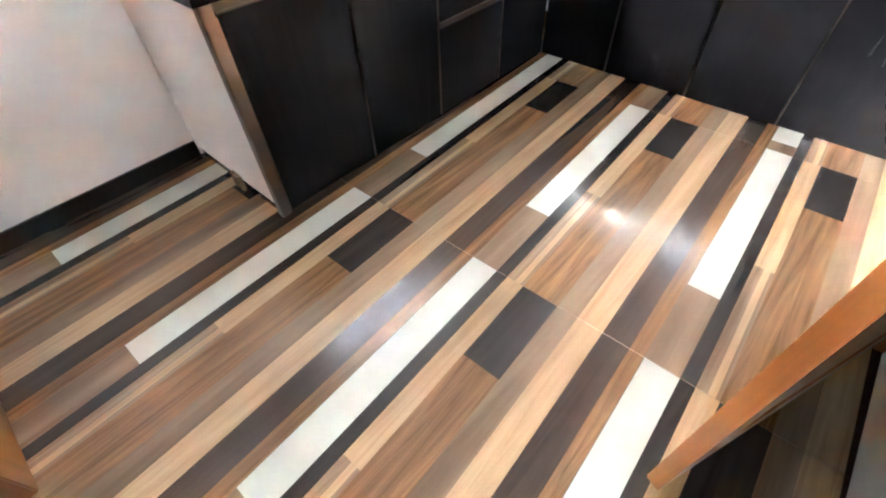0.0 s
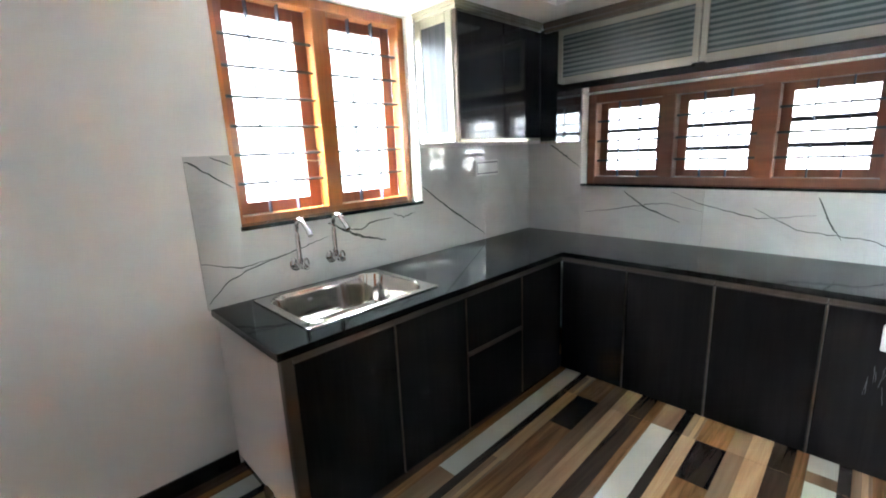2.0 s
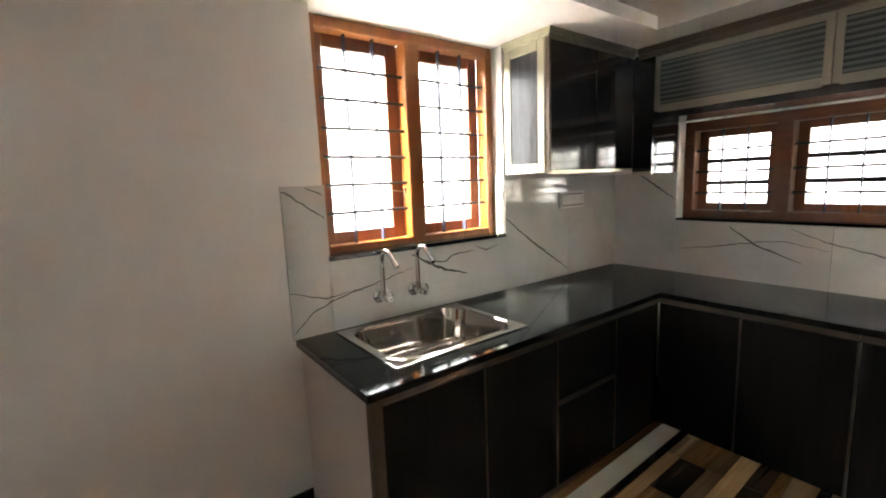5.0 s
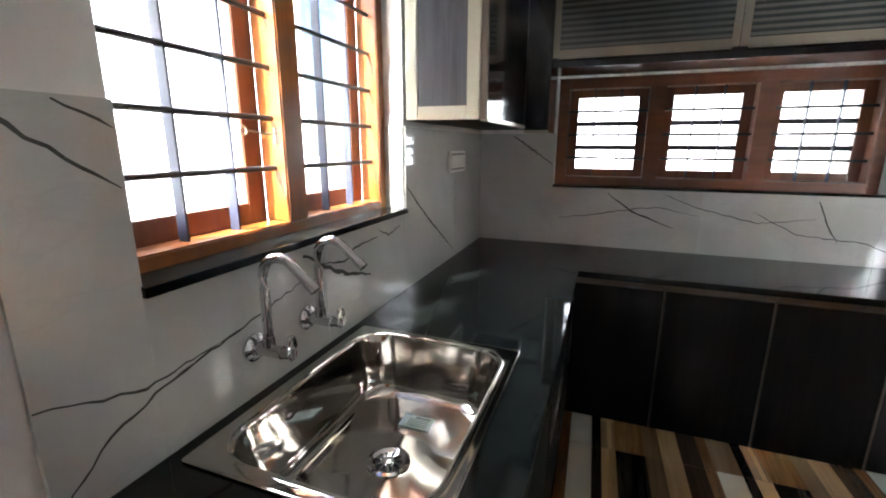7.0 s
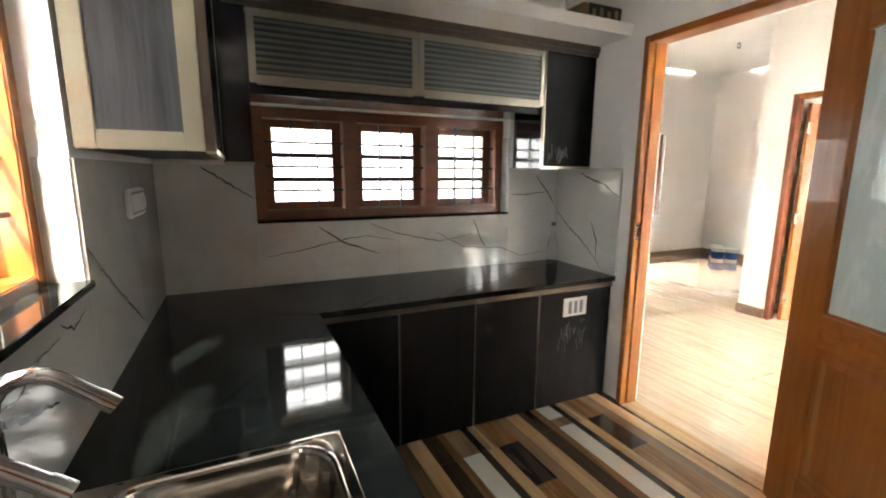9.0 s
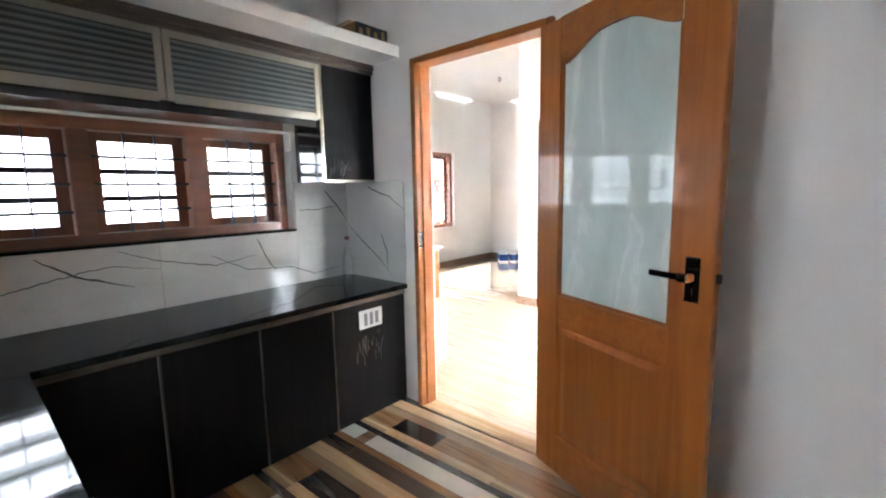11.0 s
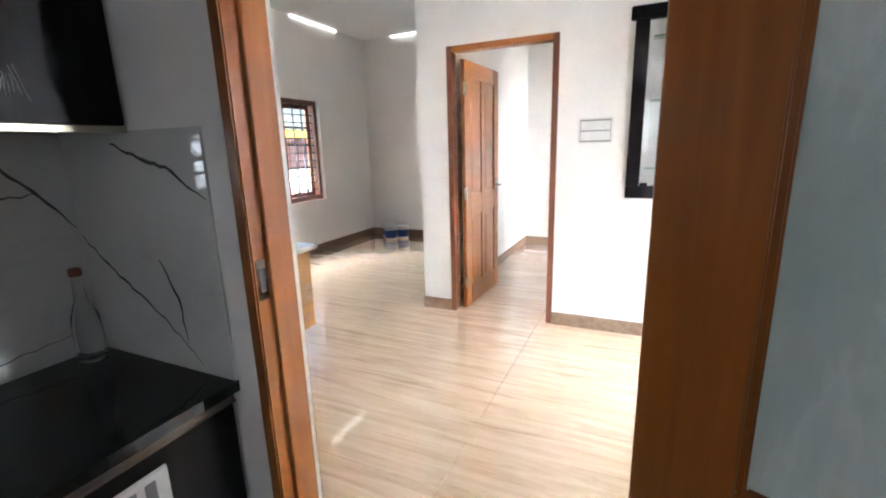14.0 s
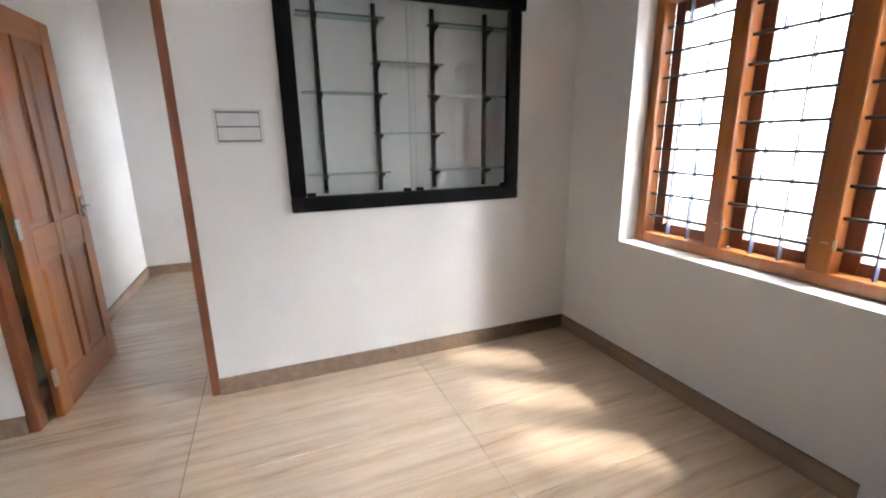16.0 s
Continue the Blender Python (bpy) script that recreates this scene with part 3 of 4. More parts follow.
for k in range(10):
    a = k * math.pi / 5
    wpart("drain_slot", boxes((-0.003, 0.003, 0.018, 0.034, 0, 0.001)), INK, drain).matrix_basis = Matrix.Translation((bx, by, CT - 0.1845)) @ Matrix.Rotation(a, 4, "Z")
wpart("overflow", rod(bmesh.new(), (bx - 0.218, by - 0.09, CT - 0.05), (bx - 0.212, by - 0.09, CT - 0.052), 0.012, None, 16), CHROME, sink, smooth=True)

sticker = empty("sink_sticker", (0.30, 3.27, CT - 0.17), "pale blue printed maker's sticker inside the sink", "sticker")
wpart("paper", boxes((0.265, 0.355, 3.235, 3.29, CT - 0.1795, CT - 0.1785)), STICKER, sticker)
for k in range(4):
    wpart("print_line", boxes((0.285, 0.345, 3.243 + 0.009 * k, 3.246 + 0.009 * k, CT - 0.1784, CT - 0.178)), INK, sticker)
wpart("print_block", boxes((0.30, 0.345, 3.278, 3.284, CT - 0.1784, CT - 0.178)), INK, sticker)


def tap(m):
    ob = place(empty("kitchen_tap", (0, 0, 0), "chrome wall-mounted swan-neck kitchen tap above the sink", "tap", "sink taps"), m)
    part("flange", loft([[(x, r * math.cos(a * math.pi / 12), r * math.sin(a * math.pi / 12)) for a in range(24)] for x, r in ((0, 0.034), (0.006, 0.034), (0.016, 0.024), (0.018, 0.016), (0.02, 0.001))], True), CHROME, ob, smooth=True)
    part("body", tube(bmesh.new(), [(0.01, 0, 0), (0.085, 0, 0)], 0.0155, 16), CHROME, ob, smooth=True)
    arc = [(0.048, 0, 0), (0.048, 0, 0.05), (0.048, 0, 0.15)]
    arc += [(0.048 + 0.048 * (1 - math.cos(a)), 0, 0.18 + 0.048 * math.sin(a)) for a in (0, 0.4, 0.8, 1.2, 1.6, 2.0, 2.3)]
    last = Vector(arc[-1])
    arc += [tuple(last + Vector((0.050, 0, -0.044)) * k) for k in (0.5, 1.0)]
    part("spout", tube(bmesh.new(), arc, 0.0115, 16), CHROME, ob, smooth=True)
    tip = Vector(arc[-1])
    part("aerator", tube(bmesh.new(), [tuple(tip - Vector((0.010, 0, -0.009))), tuple(tip + Vector((0.010, 0, -0.009)))], 0.0135, 16), CHROME, ob, smooth=True)
    part("collar", tube(bmesh.new(), [(0.048, 0, 0.012), (0.048, 0, 0.035)], 0.0145, 16), CHROME, ob, smooth=True)
    part("valve", tube(bmesh.new(), [(0.083, 0, 0), (0.110, 0, 0)], 0.0125, 12), CHROME, ob, smooth=True)
    loop = [(0.112, 0.006 * math.sin(a), 0.018 + 0.026 * math.cos(a)) if abs(math.sin(a)) < 0.01 else (0.112, 0.013 * math.sin(a), 0.016 + 0.028 * math.cos(a)) for a in [k * math.pi / 8 for k in range(17)]]
    part("handle", tube(bmesh.new(), loop, 0.0045, 8), CHROME, ob, smooth=True)
    return ob


tap_near = tap(Matrix.Translation((T, 2.998, 0.912)))
copy_thing(tap_near, Matrix.Translation((T, 3.197, 0.912)))


# ---- base cabinets ----
def base_unit(w, m, label, door_slots, drawers=False, left_edge=True, body_top=0.758):
    """A floor unit; local x runs along the front, y goes in. Doors are black laminate with bronze edge profiles."""
    ob = place(empty("base_cabinet", (0, 0, 0), label, "cabinet", "base cabinets"), m)
    part("body", boxes((0.001, w - 0.001, 0.020, 0.58, 0.0, body_top)), BLACKWOOD, ob)
    part("handle_profile", boxes((0.001, w - 0.001, -0.004, 0.020, 0.733, 0.757), (0.001, w - 0.001, -0.010, -0.004, 0.729, 0.735), bevel=0.0015), BRONZE, ob, "bronze aluminium grip profile")
    if drawers:
        part("drawer_front", boxes((0.006, w - 0.006, 0.0, 0.020, 0.436, 0.724), bevel=0.001), BLACKWOOD, ob)
        part("handle_profile", boxes((0.006, w - 0.006, -0.006, 0.018, 0.412, 0.434), bevel=0.0015), BRONZE, ob)
        part("drawer_front", boxes((0.006, w - 0.006, 0.0, 0.020, 0.012, 0.404), bevel=0.001), BLACKWOOD, ob)
    else:
        for a, b in door_slots:
            part("door", boxes((a + 0.002, b - 0.002, 0.0, 0.020, 0.012, 0.724), bevel=0.001), BLACKWOOD, ob)
    if left_edge:
        part("edge_profile", boxes((-0.003, 0.003, -0.003, 0.018, 0.012, 0.720), bevel=0.001), BRONZE, ob, "thin bronze vertical edge profile")
    return ob


FACE = 0.655
ys = [2.642, 3.096, 3.533, 3.996, 4.415]
for i, (a, b) in enumerate(zip(ys, ys[1:])):
    base_unit(b - a, Matrix.Translation((FACE, a, 0)) @ TURN90,
              "black laminate base cabinet with two drawers beside the corner" if i == 2 else "black wood-grain laminate base cabinet under the sink run",
              [(0.004, b - a - 0.004)], drawers=i == 2, body_top=0.55 if i < 2 else 0.758)
xs = [0.656, 1.060, 1.492, 1.912, 2.462]
for i, (a, b) in enumerate(zip(xs, xs[1:])):
    base_unit(b - a, Matrix.Translation((a, 4.415, 0)), "black wood-grain laminate base cabinet under the far worktop" if i < 3 else "black laminate base cabinet with a white vent beside the door",
              [(0.004, b - a - 0.004)], left_edge=i > 0)
end_wall = empty("counter_end_wall", (0.3, 2.61, 0), "off-white painted end wall carrying the worktop", "end panel")
wpart("panel", boxes((0.009, 0.628, 2.602, 2.632, 0.055, 0.759)), CREAM, end_wall)
# black strip, set back, paints the shaded gap below the panel
wpart("shaded_gap", boxes((0.02, 0.585, 2.612, 2.630, 0.0, 0.055)), BLACK_SKIRT_GAP, end_wall)
wpart("corner_post", boxes((0.6285, 0.664, 2.599, 2.640, 0.0, 0.759), bevel=0.003), BRONZE, end_wall, "dark bronze corner profile")
wpart("brick", boxes((0.33, 0.40, 2.585, 2.6015, 0.0, 0.075), bevel=0.004), F_GREY, end_wall, "rough brown packing piece under the panel")

vent = empty("cabinet_vent", (2.18, 4.41, 0.63), "white plastic vent with three slots on the cabinet door", "vent")
wpart("plate", boxes((2.085, 2.258, 4.405, 4.4152, 0.572, 0.684), bevel=0.003), PLASTIC, vent)
for k in range(3):
    wpart("slot", boxes((2.118 + 0.042 * k, 2.142 + 0.042 * k, 4.4035, 4.406, 0.590, 0.666)), GAP_SHADE, vent)


# wrinkled protective film left on the laminate
FILMMARK = plain("milky_film_wrinkle", (0.14, 0.14, 0.15), 0.3)


def wrinkles(name, x0, x1, z0, z1, y, n, seed, parent):
    """Thin raised creases of peeling film on a door front."""
    rng = random.Random(seed)
    for k in range(n):
        x, z = rng.uniform(x0, x1), rng.uniform(z0 + 0.05, z1)
        lean = rng.uniform(-0.004, 0.003)
        pts = [(x + lean * i + rng.uniform(-0.0012, 0.0012), y - 0.0008, z - 0.012 * i) for i in range(rng.randint(3, 7))]
        wpart(name, tube(bmesh.new(), pts, 0.0008, 5), FILMMARK, parent, smooth=True)


film_creases = empty("film_creases", (2.18, 4.41, 0.4), "milky creases of protective film on the black cabinet door", "plastic film")
wrinkles("crease", 2.06, 2.27, 0.36, 0.55, 4.4148, 26, 3, film_creases)

# ---- wall cabinets ----
UB, UT = 1.45, 2.15
CB = 1.474                           # underside of the corner cabinet
corner = empty("wall_cabinet", (0.16, 4.2, CB), "black laminate corner wall cabinet with an aluminium-framed end", "cabinet", "wall cabinets")
wpart("body", boxes((0.010, 0.305, 3.885, KY - 0.01, CB, UT)), BLACKWOOD, corner)
for a, b in ((3.885, 4.28), (4.284, 4.665)):
    d = wpart("door", boxes((0.307, 0.327, a, b, CB + 0.012, UT - 0.01), bevel=0.002), GLOSSBLACK, corner)
    wpart("handle_profile", boxes((0.303, 0.333, a, b, CB - 0.006, CB + 0.010), bevel=0.002), ALU, d)
wpart("edge_profile", boxes((0.300, 0.331, 3.872, 3.886, CB, UT), bevel=0.002), BRONZE, corner)
wpart("end_frame", boxes((0.010, 0.060, 3.866, 3.884, CB, UT), (0.255, 0.305, 3.866, 3.884, CB, UT), (0.060, 0.255, 3.866, 3.884, CB, CB + 0.05), (0.060, 0.255, 3.866, 3.884, UT - 0.05, UT), bevel=0.003), ALU, corner, "champagne aluminium frame")
wpart("end_panel", boxes((0.055, 0.260, 3.872, 3.880, CB + 0.045, UT - 0.045)), BLACKWOOD_SHEEN, corner, "black grained insert, its sheen painted in as grey")
wpart("cornice", boxes((0.009, 0.340, 3.860, 4.66, UT, UT + 0.016), (0.009, 0.349, 3.852, 4.66, UT + 0.016, UT + 0.028), (0.009, 0.358, 3.845, 4.66, UT + 0.028, UT + 0.039), bevel=0.003), ALU, corner)


def louvre_unit(x0, x1, z0, z1, label):
    """A lift-up cabinet with an aluminium frame and striped glass."""
    ob = empty("glass_wall_cabinet", ((x0 + x1) / 2, 4.8, z0), label, "cabinet", "glass cabinets")
    wpart("body", boxes((x0, x1, 4.70, KY - 0.01, z0, z1)), BLACKWOOD, ob)
    y0, y1, r = 4.672, 4.695, 0.032
    wpart("door_frame", boxes((x0 + 0.002, x0 + r, y0, y1, z0, z1), (x1 - r, x1 - 0.002, y0, y1, z0, z1), (x0 + r, x1 - r, y0, y1, z0, z0 + r), (x0 + r, x1 - r, y0, y1, z1 - r, z1), bevel=0.002), ALU_DULL, ob)
    g = wpart("glass", boxes((x0 + r - 0.003, x1 - r + 0.003, y0 + 0.008, y0 + 0.013, z0 + r - 0.003, z1 - r + 0.003)), LOUVREGLASS, ob)
    n = 9
    step = (z1 - z0 - 2 * r) / n
    for k in range(n):
        z = z0 + r + (k + 0.5) * step
        wpart("stripe", boxes((x0 + r, x1 - r, y0 + 0.0072, y0 + 0.0078, z - step * 0.24, z + step * 0.24)), STRIPEGLASS, g)
    wpart("grip", boxes((x0 + 0.03, x1 - 0.03, y0 - 0.006, y0 + 0.004, z0 - 0.012, z0), bevel=0.002), ALU_DULL, ob)
    return ob


louvre_unit(0.455, 1.266, 1.815, 2.125, "lift-up wall cabinet with aluminium frame and striped grey glass")
louvre_unit(1.268, 2.075, 1.815, 2.125, "lift-up wall cabinet with aluminium frame and striped grey glass")
filler = empty("filler_cabinet", (0.39, 4.8, UB), "narrow gloss black filler cabinet beside the window", "cabinet")
wpart("body", boxes((0.328, 0.452, 4.672, KY - 0.01, UB, UT)), GLOSSBLACK, filler)
wpart("handle_profile", boxes((0.330, 0.454, 4.664, 4.680, UB - 0.006, UB + 0.010), bevel=0.002), ALU, filler)
tall = empty("end_wall_cabinet", (2.27, 4.8, UB), "black laminate wall cabinet beside the kitchen door", "cabinet")
wpart("body", boxes((2.079, 2.462, 4.692, KY - 0.01, UB, UT)), GLOSSBLACK, tall)
wpart("door", boxes((2.082, 2.460, 4.670, 4.690, UB + 0.012, UT - 0.004), bevel=0.002), BLACKWOOD, tall)
wpart("edge_profile", boxes((2.074, 2.084, 4.666, 4.692, UB, UT), bevel=0.002), ALU, tall)
wpart("handle_profile", boxes((2.084, 2.460, 4.664, 4.690, UB - 0.006, UB + 0.010), bevel=0.002), ALU, tall)
upper_creases = empty("film_creases", (2.27, 4.67, 1.5), "milky creases of protective film on the wall cabinet", "plastic film")
wrinkles("crease", 2.12, 2.26, 1.47, 1.60, 4.6698, 20, 8, upper_creases)
solid("cornice_counter", boxes((0.36, 2.466, 4.655, 4.70, 2.127, 2.150), (0.36, 2.466, 4.645, 4.70, 2.151, 2.188), bevel=0.003), BRONZE, "bronze-brown cornice over the wall cabinets", "trim")
solid("under_cabinet_board", boxes((0.455, 2.075, 4.70, KY - 0.010, 1.768, 1.812)), GLOSSBLACK, "gloss black board under the glass cabinets", "trim")


def switch_plate(m, label, w, h, rows):
    ob = place(empty("switch_plate", (0, 0, 0), label, "switch"), m)
    part("plate", boxes((0, w, -0.018, 0, 0, h), bevel=0.006), PLASTIC, ob)
    # dark grey sheet paints the shade in the gap round the modules
    part("shadow_gap", boxes((0.016, w - 0.016, -0.0185, -0.017, 0.012, h - 0.012)), GAP_SHADE, ob)
    rh = (h - 0.036) / rows
    for k in range(rows):
        z = 0.018 + k * rh
        mod = part("module", boxes((0.02, w - 0.02, -0.022, -0.013, z + 0.004, z + rh - 0.004), bevel=0.002), PLASTIC, ob)
        part("rocker", boxes((w - 0.062, w - 0.030, -0.027, -0.020, z + 0.012, z + rh - 0.012), bevel=0.003), PLASTIC, mod)
    return ob


switch_plate(Matrix.Translation((T, 4.345, 1.245)) @ TURN90, "wide white plastic socket plate on the splashback", 0.255, 0.108, 1)
switch_plate(Matrix.Translation((DX, 3.885, 1.385)) @ Matrix.Rotation(radians(-90), 4, "Z"), "white two-row switch plate beside the bedroom door", 0.235, 0.175, 2)

bottle = empty("glass_bottle", (2.395, 4.922, CT), "small clear glass bottle with brown cap on the worktop", "bottle")
wpart("jar", lathe(bmesh.new(), [(0.028, 0.0), (0.037, 0.006), (0.038, 0.09), (0.034, 0.14), (0.016, 0.19), (0.0135, 0.24), (0.0135, 0.262)], (2.395, 4.922, CT)), PANE, bottle, smooth=True)
wpart("cap", lathe(bmesh.new(), [(0.0155, 0.0), (0.0165, 0.004), (0.0165, 0.02), (0.012, 0.023)], (2.395, 4.922, CT + 0.262)), BACKLIT_BROWN, bottle, smooth=True)

carton = empty("carton", (2.32, 4.63, 2.255), "open brown cardboard carton with dark print on the loft slab", "box")
CX0, CX1, CY0, CY1, CZ = 2.20, 2.435, 4.47, 4.80, 2.345
for c in ((CX0, CX1, CY1 - 0.005, CY1, 2.2552, CZ), (CX0, CX0 + 0.005, CY0 + 0.005, CY1 - 0.005, 2.2552, CZ), (CX1 - 0.005, CX1, CY0 + 0.005, CY1 - 0.005, 2.2552, CZ)):
    wpart("side", boxes(c), CARD, carton)
printed = wpart("printed_side", boxes((CX0, CX1, CY0, CY0 + 0.005, 2.2552, CZ)), INK, carton, "dark printed side")
for k in range(4):
    wpart("print_patch", boxes((CX0 + 0.02 + 0.055 * k, CX0 + 0.045 + 0.055 * k, CY0 - 0.0012, CY0 - 0.0002, 2.275 + 0.012 * (k % 2), 2.318 + 0.012 * (k % 2))), CARD, printed)
wpart("base", boxes((CX0 + 0.005, CX1 - 0.005, CY0 + 0.005, CY1 - 0.005, 2.2552, 2.260)), CARD, carton)
for c in ((CX0 - 0.03, CX0 + 0.06), (CX1 - 0.07, CX1)):
    wpart("flap", boxes((*c, CY0 + 0.02, CY1 - 0.02, CZ, CZ + 0.004)), CARD, carton)


# ---- doors ----
def door_frame(name, axis_x0, axis_x1, y0, y1, h, mat, label, rail=0.075):
    ob = empty(name, ((axis_x0 + axis_x1) / 2, (y0 + y1) / 2, 0), label, "door frame", kind="structure")
    for a, b in ((y0, y0 + rail), (y1 - rail, y1)):
        wpart("jamb", boxes((axis_x0, axis_x1, a, b, 0, h), bevel=0.004), mat, ob)
    wpart("head", boxes((axis_x0, axis_x1, y0 + rail, y1 - rail, h - rail, h), bevel=0.004), TEAK_Y, ob)
    return ob


f1 = door_frame("door_frame_kitchen", 2.445, 2.565, D1[0], D1[1], D1[3], TEAK, "orange-brown varnished teak kitchen door frame", 0.037)
wpart("stop", boxes((2.487, 2.566, D1[0] + 0.0375, D1[0] + 0.050, 0, D1[3] - 0.0375), bevel=0.002), TEAK, f1)
wpart("stop", boxes((2.487, 2.566, D1[1] - 0.050, D1[1] - 0.0375, 0, D1[3] - 0.0375), bevel=0.002), TEAK, f1)
wpart("strike_plate", boxes((2.452, 2.484, D1[1] - 0.041, D1[1] - 0.0355, 1.035, 1.135), bevel=0.001), CHROME, f1)
wpart("latch_hole", boxes((2.459, 2.477, D1[1] - 0.0418, D1[1] - 0.0405, 1.055, 1.115)), INK, f1)
# jambs take the darker sash wood, which paints in their shade
f2 = door_frame("door_frame_bedroom", 5.030, 5.12, D2[0], D2[1], D2[3], SASH_AND_SHADED_JAMB, "varnished teak bedroom door frame, its jambs darkened for shade", 0.045)


def arch_plate(x0, x1, z0, zside, ztop, zcut_side, zcut_top, y0, y1, n=16):
    """A rail whose lower edge follows a shallow arch."""
    bm = bmesh.new()
    lows, highs = [], []
    for k in range(n + 1):
        t = k / n
        x = x0 + (x1 - x0) * t
        c = max(0.0, min(1.0, (0.5 - abs(t - 0.5)) / 0.42))
        lows.append((x, zcut_side + (zcut_top - zcut_side) * (c * c * (3 - 2 * c))))
        highs.append((x, ztop))
    for y in (y0, y1):
        for k in range(n):
            vs = [bm.verts.new((p[0], y, p[1])) for p in (lows[k], lows[k + 1], highs[k + 1], highs[k])]
            bm.faces.new(vs)
    for line in (lows, highs):
        for k in range(n):
            bm.faces.new([bm.verts.new(v) for v in ((line[k][0], y0, line[k][1]), (line[k + 1][0], y0, line[k + 1][1]), (line[k + 1][0], y1, line[k + 1][1]), (line[k][0], y1, line[k][1]))])
    bmesh.ops.remove_doubles(bm, verts=bm.verts, dist=1e-5)
    return bm


def raised_panel(x0, x1, z0, z1, y0, y1, mat, parent, arched=0.0):
    """A panel with a sloped, raised field on both faces."""
    bm = boxes((x0, x1, y0 + 0.010, y1 - 0.010, z0, z1))
    for ya, yb in ((y0 + 0.010, y0 + 0.003), (y1 - 0.010, y1 - 0.003)):
        outer = [(x0 + 0.02, ya, z0 + 0.02), (x1 - 0.02, ya, z0 + 0.02), (x1 - 0.02, ya, z1 - 0.02 - arched), ((x0 + x1) / 2, ya, z1 - 0.02), (x0 + 0.02, ya, z1 - 0.02 - arched)]
        inner = [(x0 + 0.05, yb, z0 + 0.05), (x1 - 0.05, yb, z0 + 0.05), (x1 - 0.05, yb, z1 - 0.05 - arched), ((x0 + x1) / 2, yb, z1 - 0.05), (x0 + 0.05, yb, z1 - 0.05 - arched)]
        vo, vi = [bm.verts.new(p) for p in outer], [bm.verts.new(p) for p in inner]
        for k in range(5):
            bm.faces.new((vo[k], vo[(k + 1) % 5], vi[(k + 1) % 5], vi[k]))
        bm.faces.new(vi)
    return part("panel", bm, mat, parent)


def lever(parent, x, z, y, side, mat, square=False):
    """A lever handle on a back plate; side is +1 or -1 along local y."""
    hw, down, up = (0.025, 0.088, 0.062) if square else (0.020, 0.070, 0.060)
    p = part("handle_plate", boxes((x - hw, x + hw, min(y, y + side * 0.008), max(y, y + side * 0.008), z - down, z + up), bevel=0.003), mat, parent)
    if square:
        ya, yb = sorted((y + side * 0.040, y + side * 0.056))
        part("lever", boxes((x - 0.125, x - 0.012, ya, yb, z - 0.011, z + 0.009), bevel=0.003), mat, p, "flat black lever")
        part("neck", boxes((x - 0.022, x + 0.016, min(y, y + side * 0.058), max(y, y + side * 0.058), z - 0.016, z + 0.013), bevel=0.004), CHROME, p, "chrome neck")
        for zz in (z + up - 0.003, z + 0.022, z - down + 0.001):
            part("trim_band", boxes((x - hw - 0.0015, x + hw + 0.0015, min(y, y + side * 0.0095), max(y, y + side * 0.0095), zz, zz + 0.004), bevel=0.001), CHROME, p, "thin chrome band")
    else:
        bm = tube(bmesh.new(), [(x, y, z), (x, y + side * 0.045, z), (x - 0.012, y + side * 0.052, z), (x - 0.055, y + side * 0.052, z + 0.001), (x - 0.105, y + side * 0.050, z + 0.004)], 0.0075, 10)
        part("lever", bm, mat, p, smooth=True)
    part("keyhole", boxes((x - 0.006, x + 0.006, min(y, y + side * 0.011), max(y, y + side * 0.011), z - 0.062, z - 0.042), bevel=0.001), CHROME, p)


LW, LH = 0.855, 2.10
leaf = place(empty("kitchen_door", (0, 0, 0), "orange teak kitchen door standing open, with arched frosted glass", "door"),
             Matrix.Translation((2.425, 3.425, 0.008)) @ Matrix.Rotation(radians(248), 4, "Z"))
LT = 0.036
part("stile", boxes((0, 0.142, 0, LT, 0, LH), bevel=0.003), TEAK, leaf)
part("stile", boxes((0.705, LW, 0, LT, 0, LH), bevel=0.003), TEAK, leaf)
part("bottom_rail", boxes((0.142, 0.705, 0, LT, 0, 0.19), bevel=0.003), TEAK_X, leaf)
part("lock_rail", boxes((0.142, 0.705, 0, LT, 0.755, 0.885), bevel=0.003), TEAK_X, leaf)
part("top_rail", arch_plate(0.142, 0.705, 0, 0, LH, 1.90, 1.985, 0, LT), TEAK_X, leaf)
raised_panel(0.142, 0.705, 0.19, 0.755, 0, LT, TEAK, leaf)
part("glass", boxes((0.137, 0.710, 0.015, 0.021, 0.88, 2.0)), FROST, leaf, "frosted pale green glass")
for a in ((0.142, 0.154, 0.006, 0.030, 0.885, 1.90), (0.693, 0.705, 0.006, 0.030, 0.885, 1.90), (0.154, 0.693, 0.006, 0.030, 0.885, 0.897)):
    part("glass_bead", boxes(a, bevel=0.003), TEAK, leaf)
lever(leaf, 0.787, 1.085, LT, 1, HANDLEBLACK, True)
lever(leaf, 0.787, 1.085, 0.0, -1, HANDLEBLACK, True)
part("latch", boxes((LW - 0.002, LW + 0.012, 0.010, 0.026, 1.07, 1.10), bevel=0.002), BLACKFRAME, leaf)
for z in (0.25, 1.0, 1.85):
    part("hinge", tube(bmesh.new(), [(-0.005, LT + 0.004, z), (-0.005, LT + 0.004, z + 0.10)], 0.007, 8), CHROME, leaf, smooth=True)

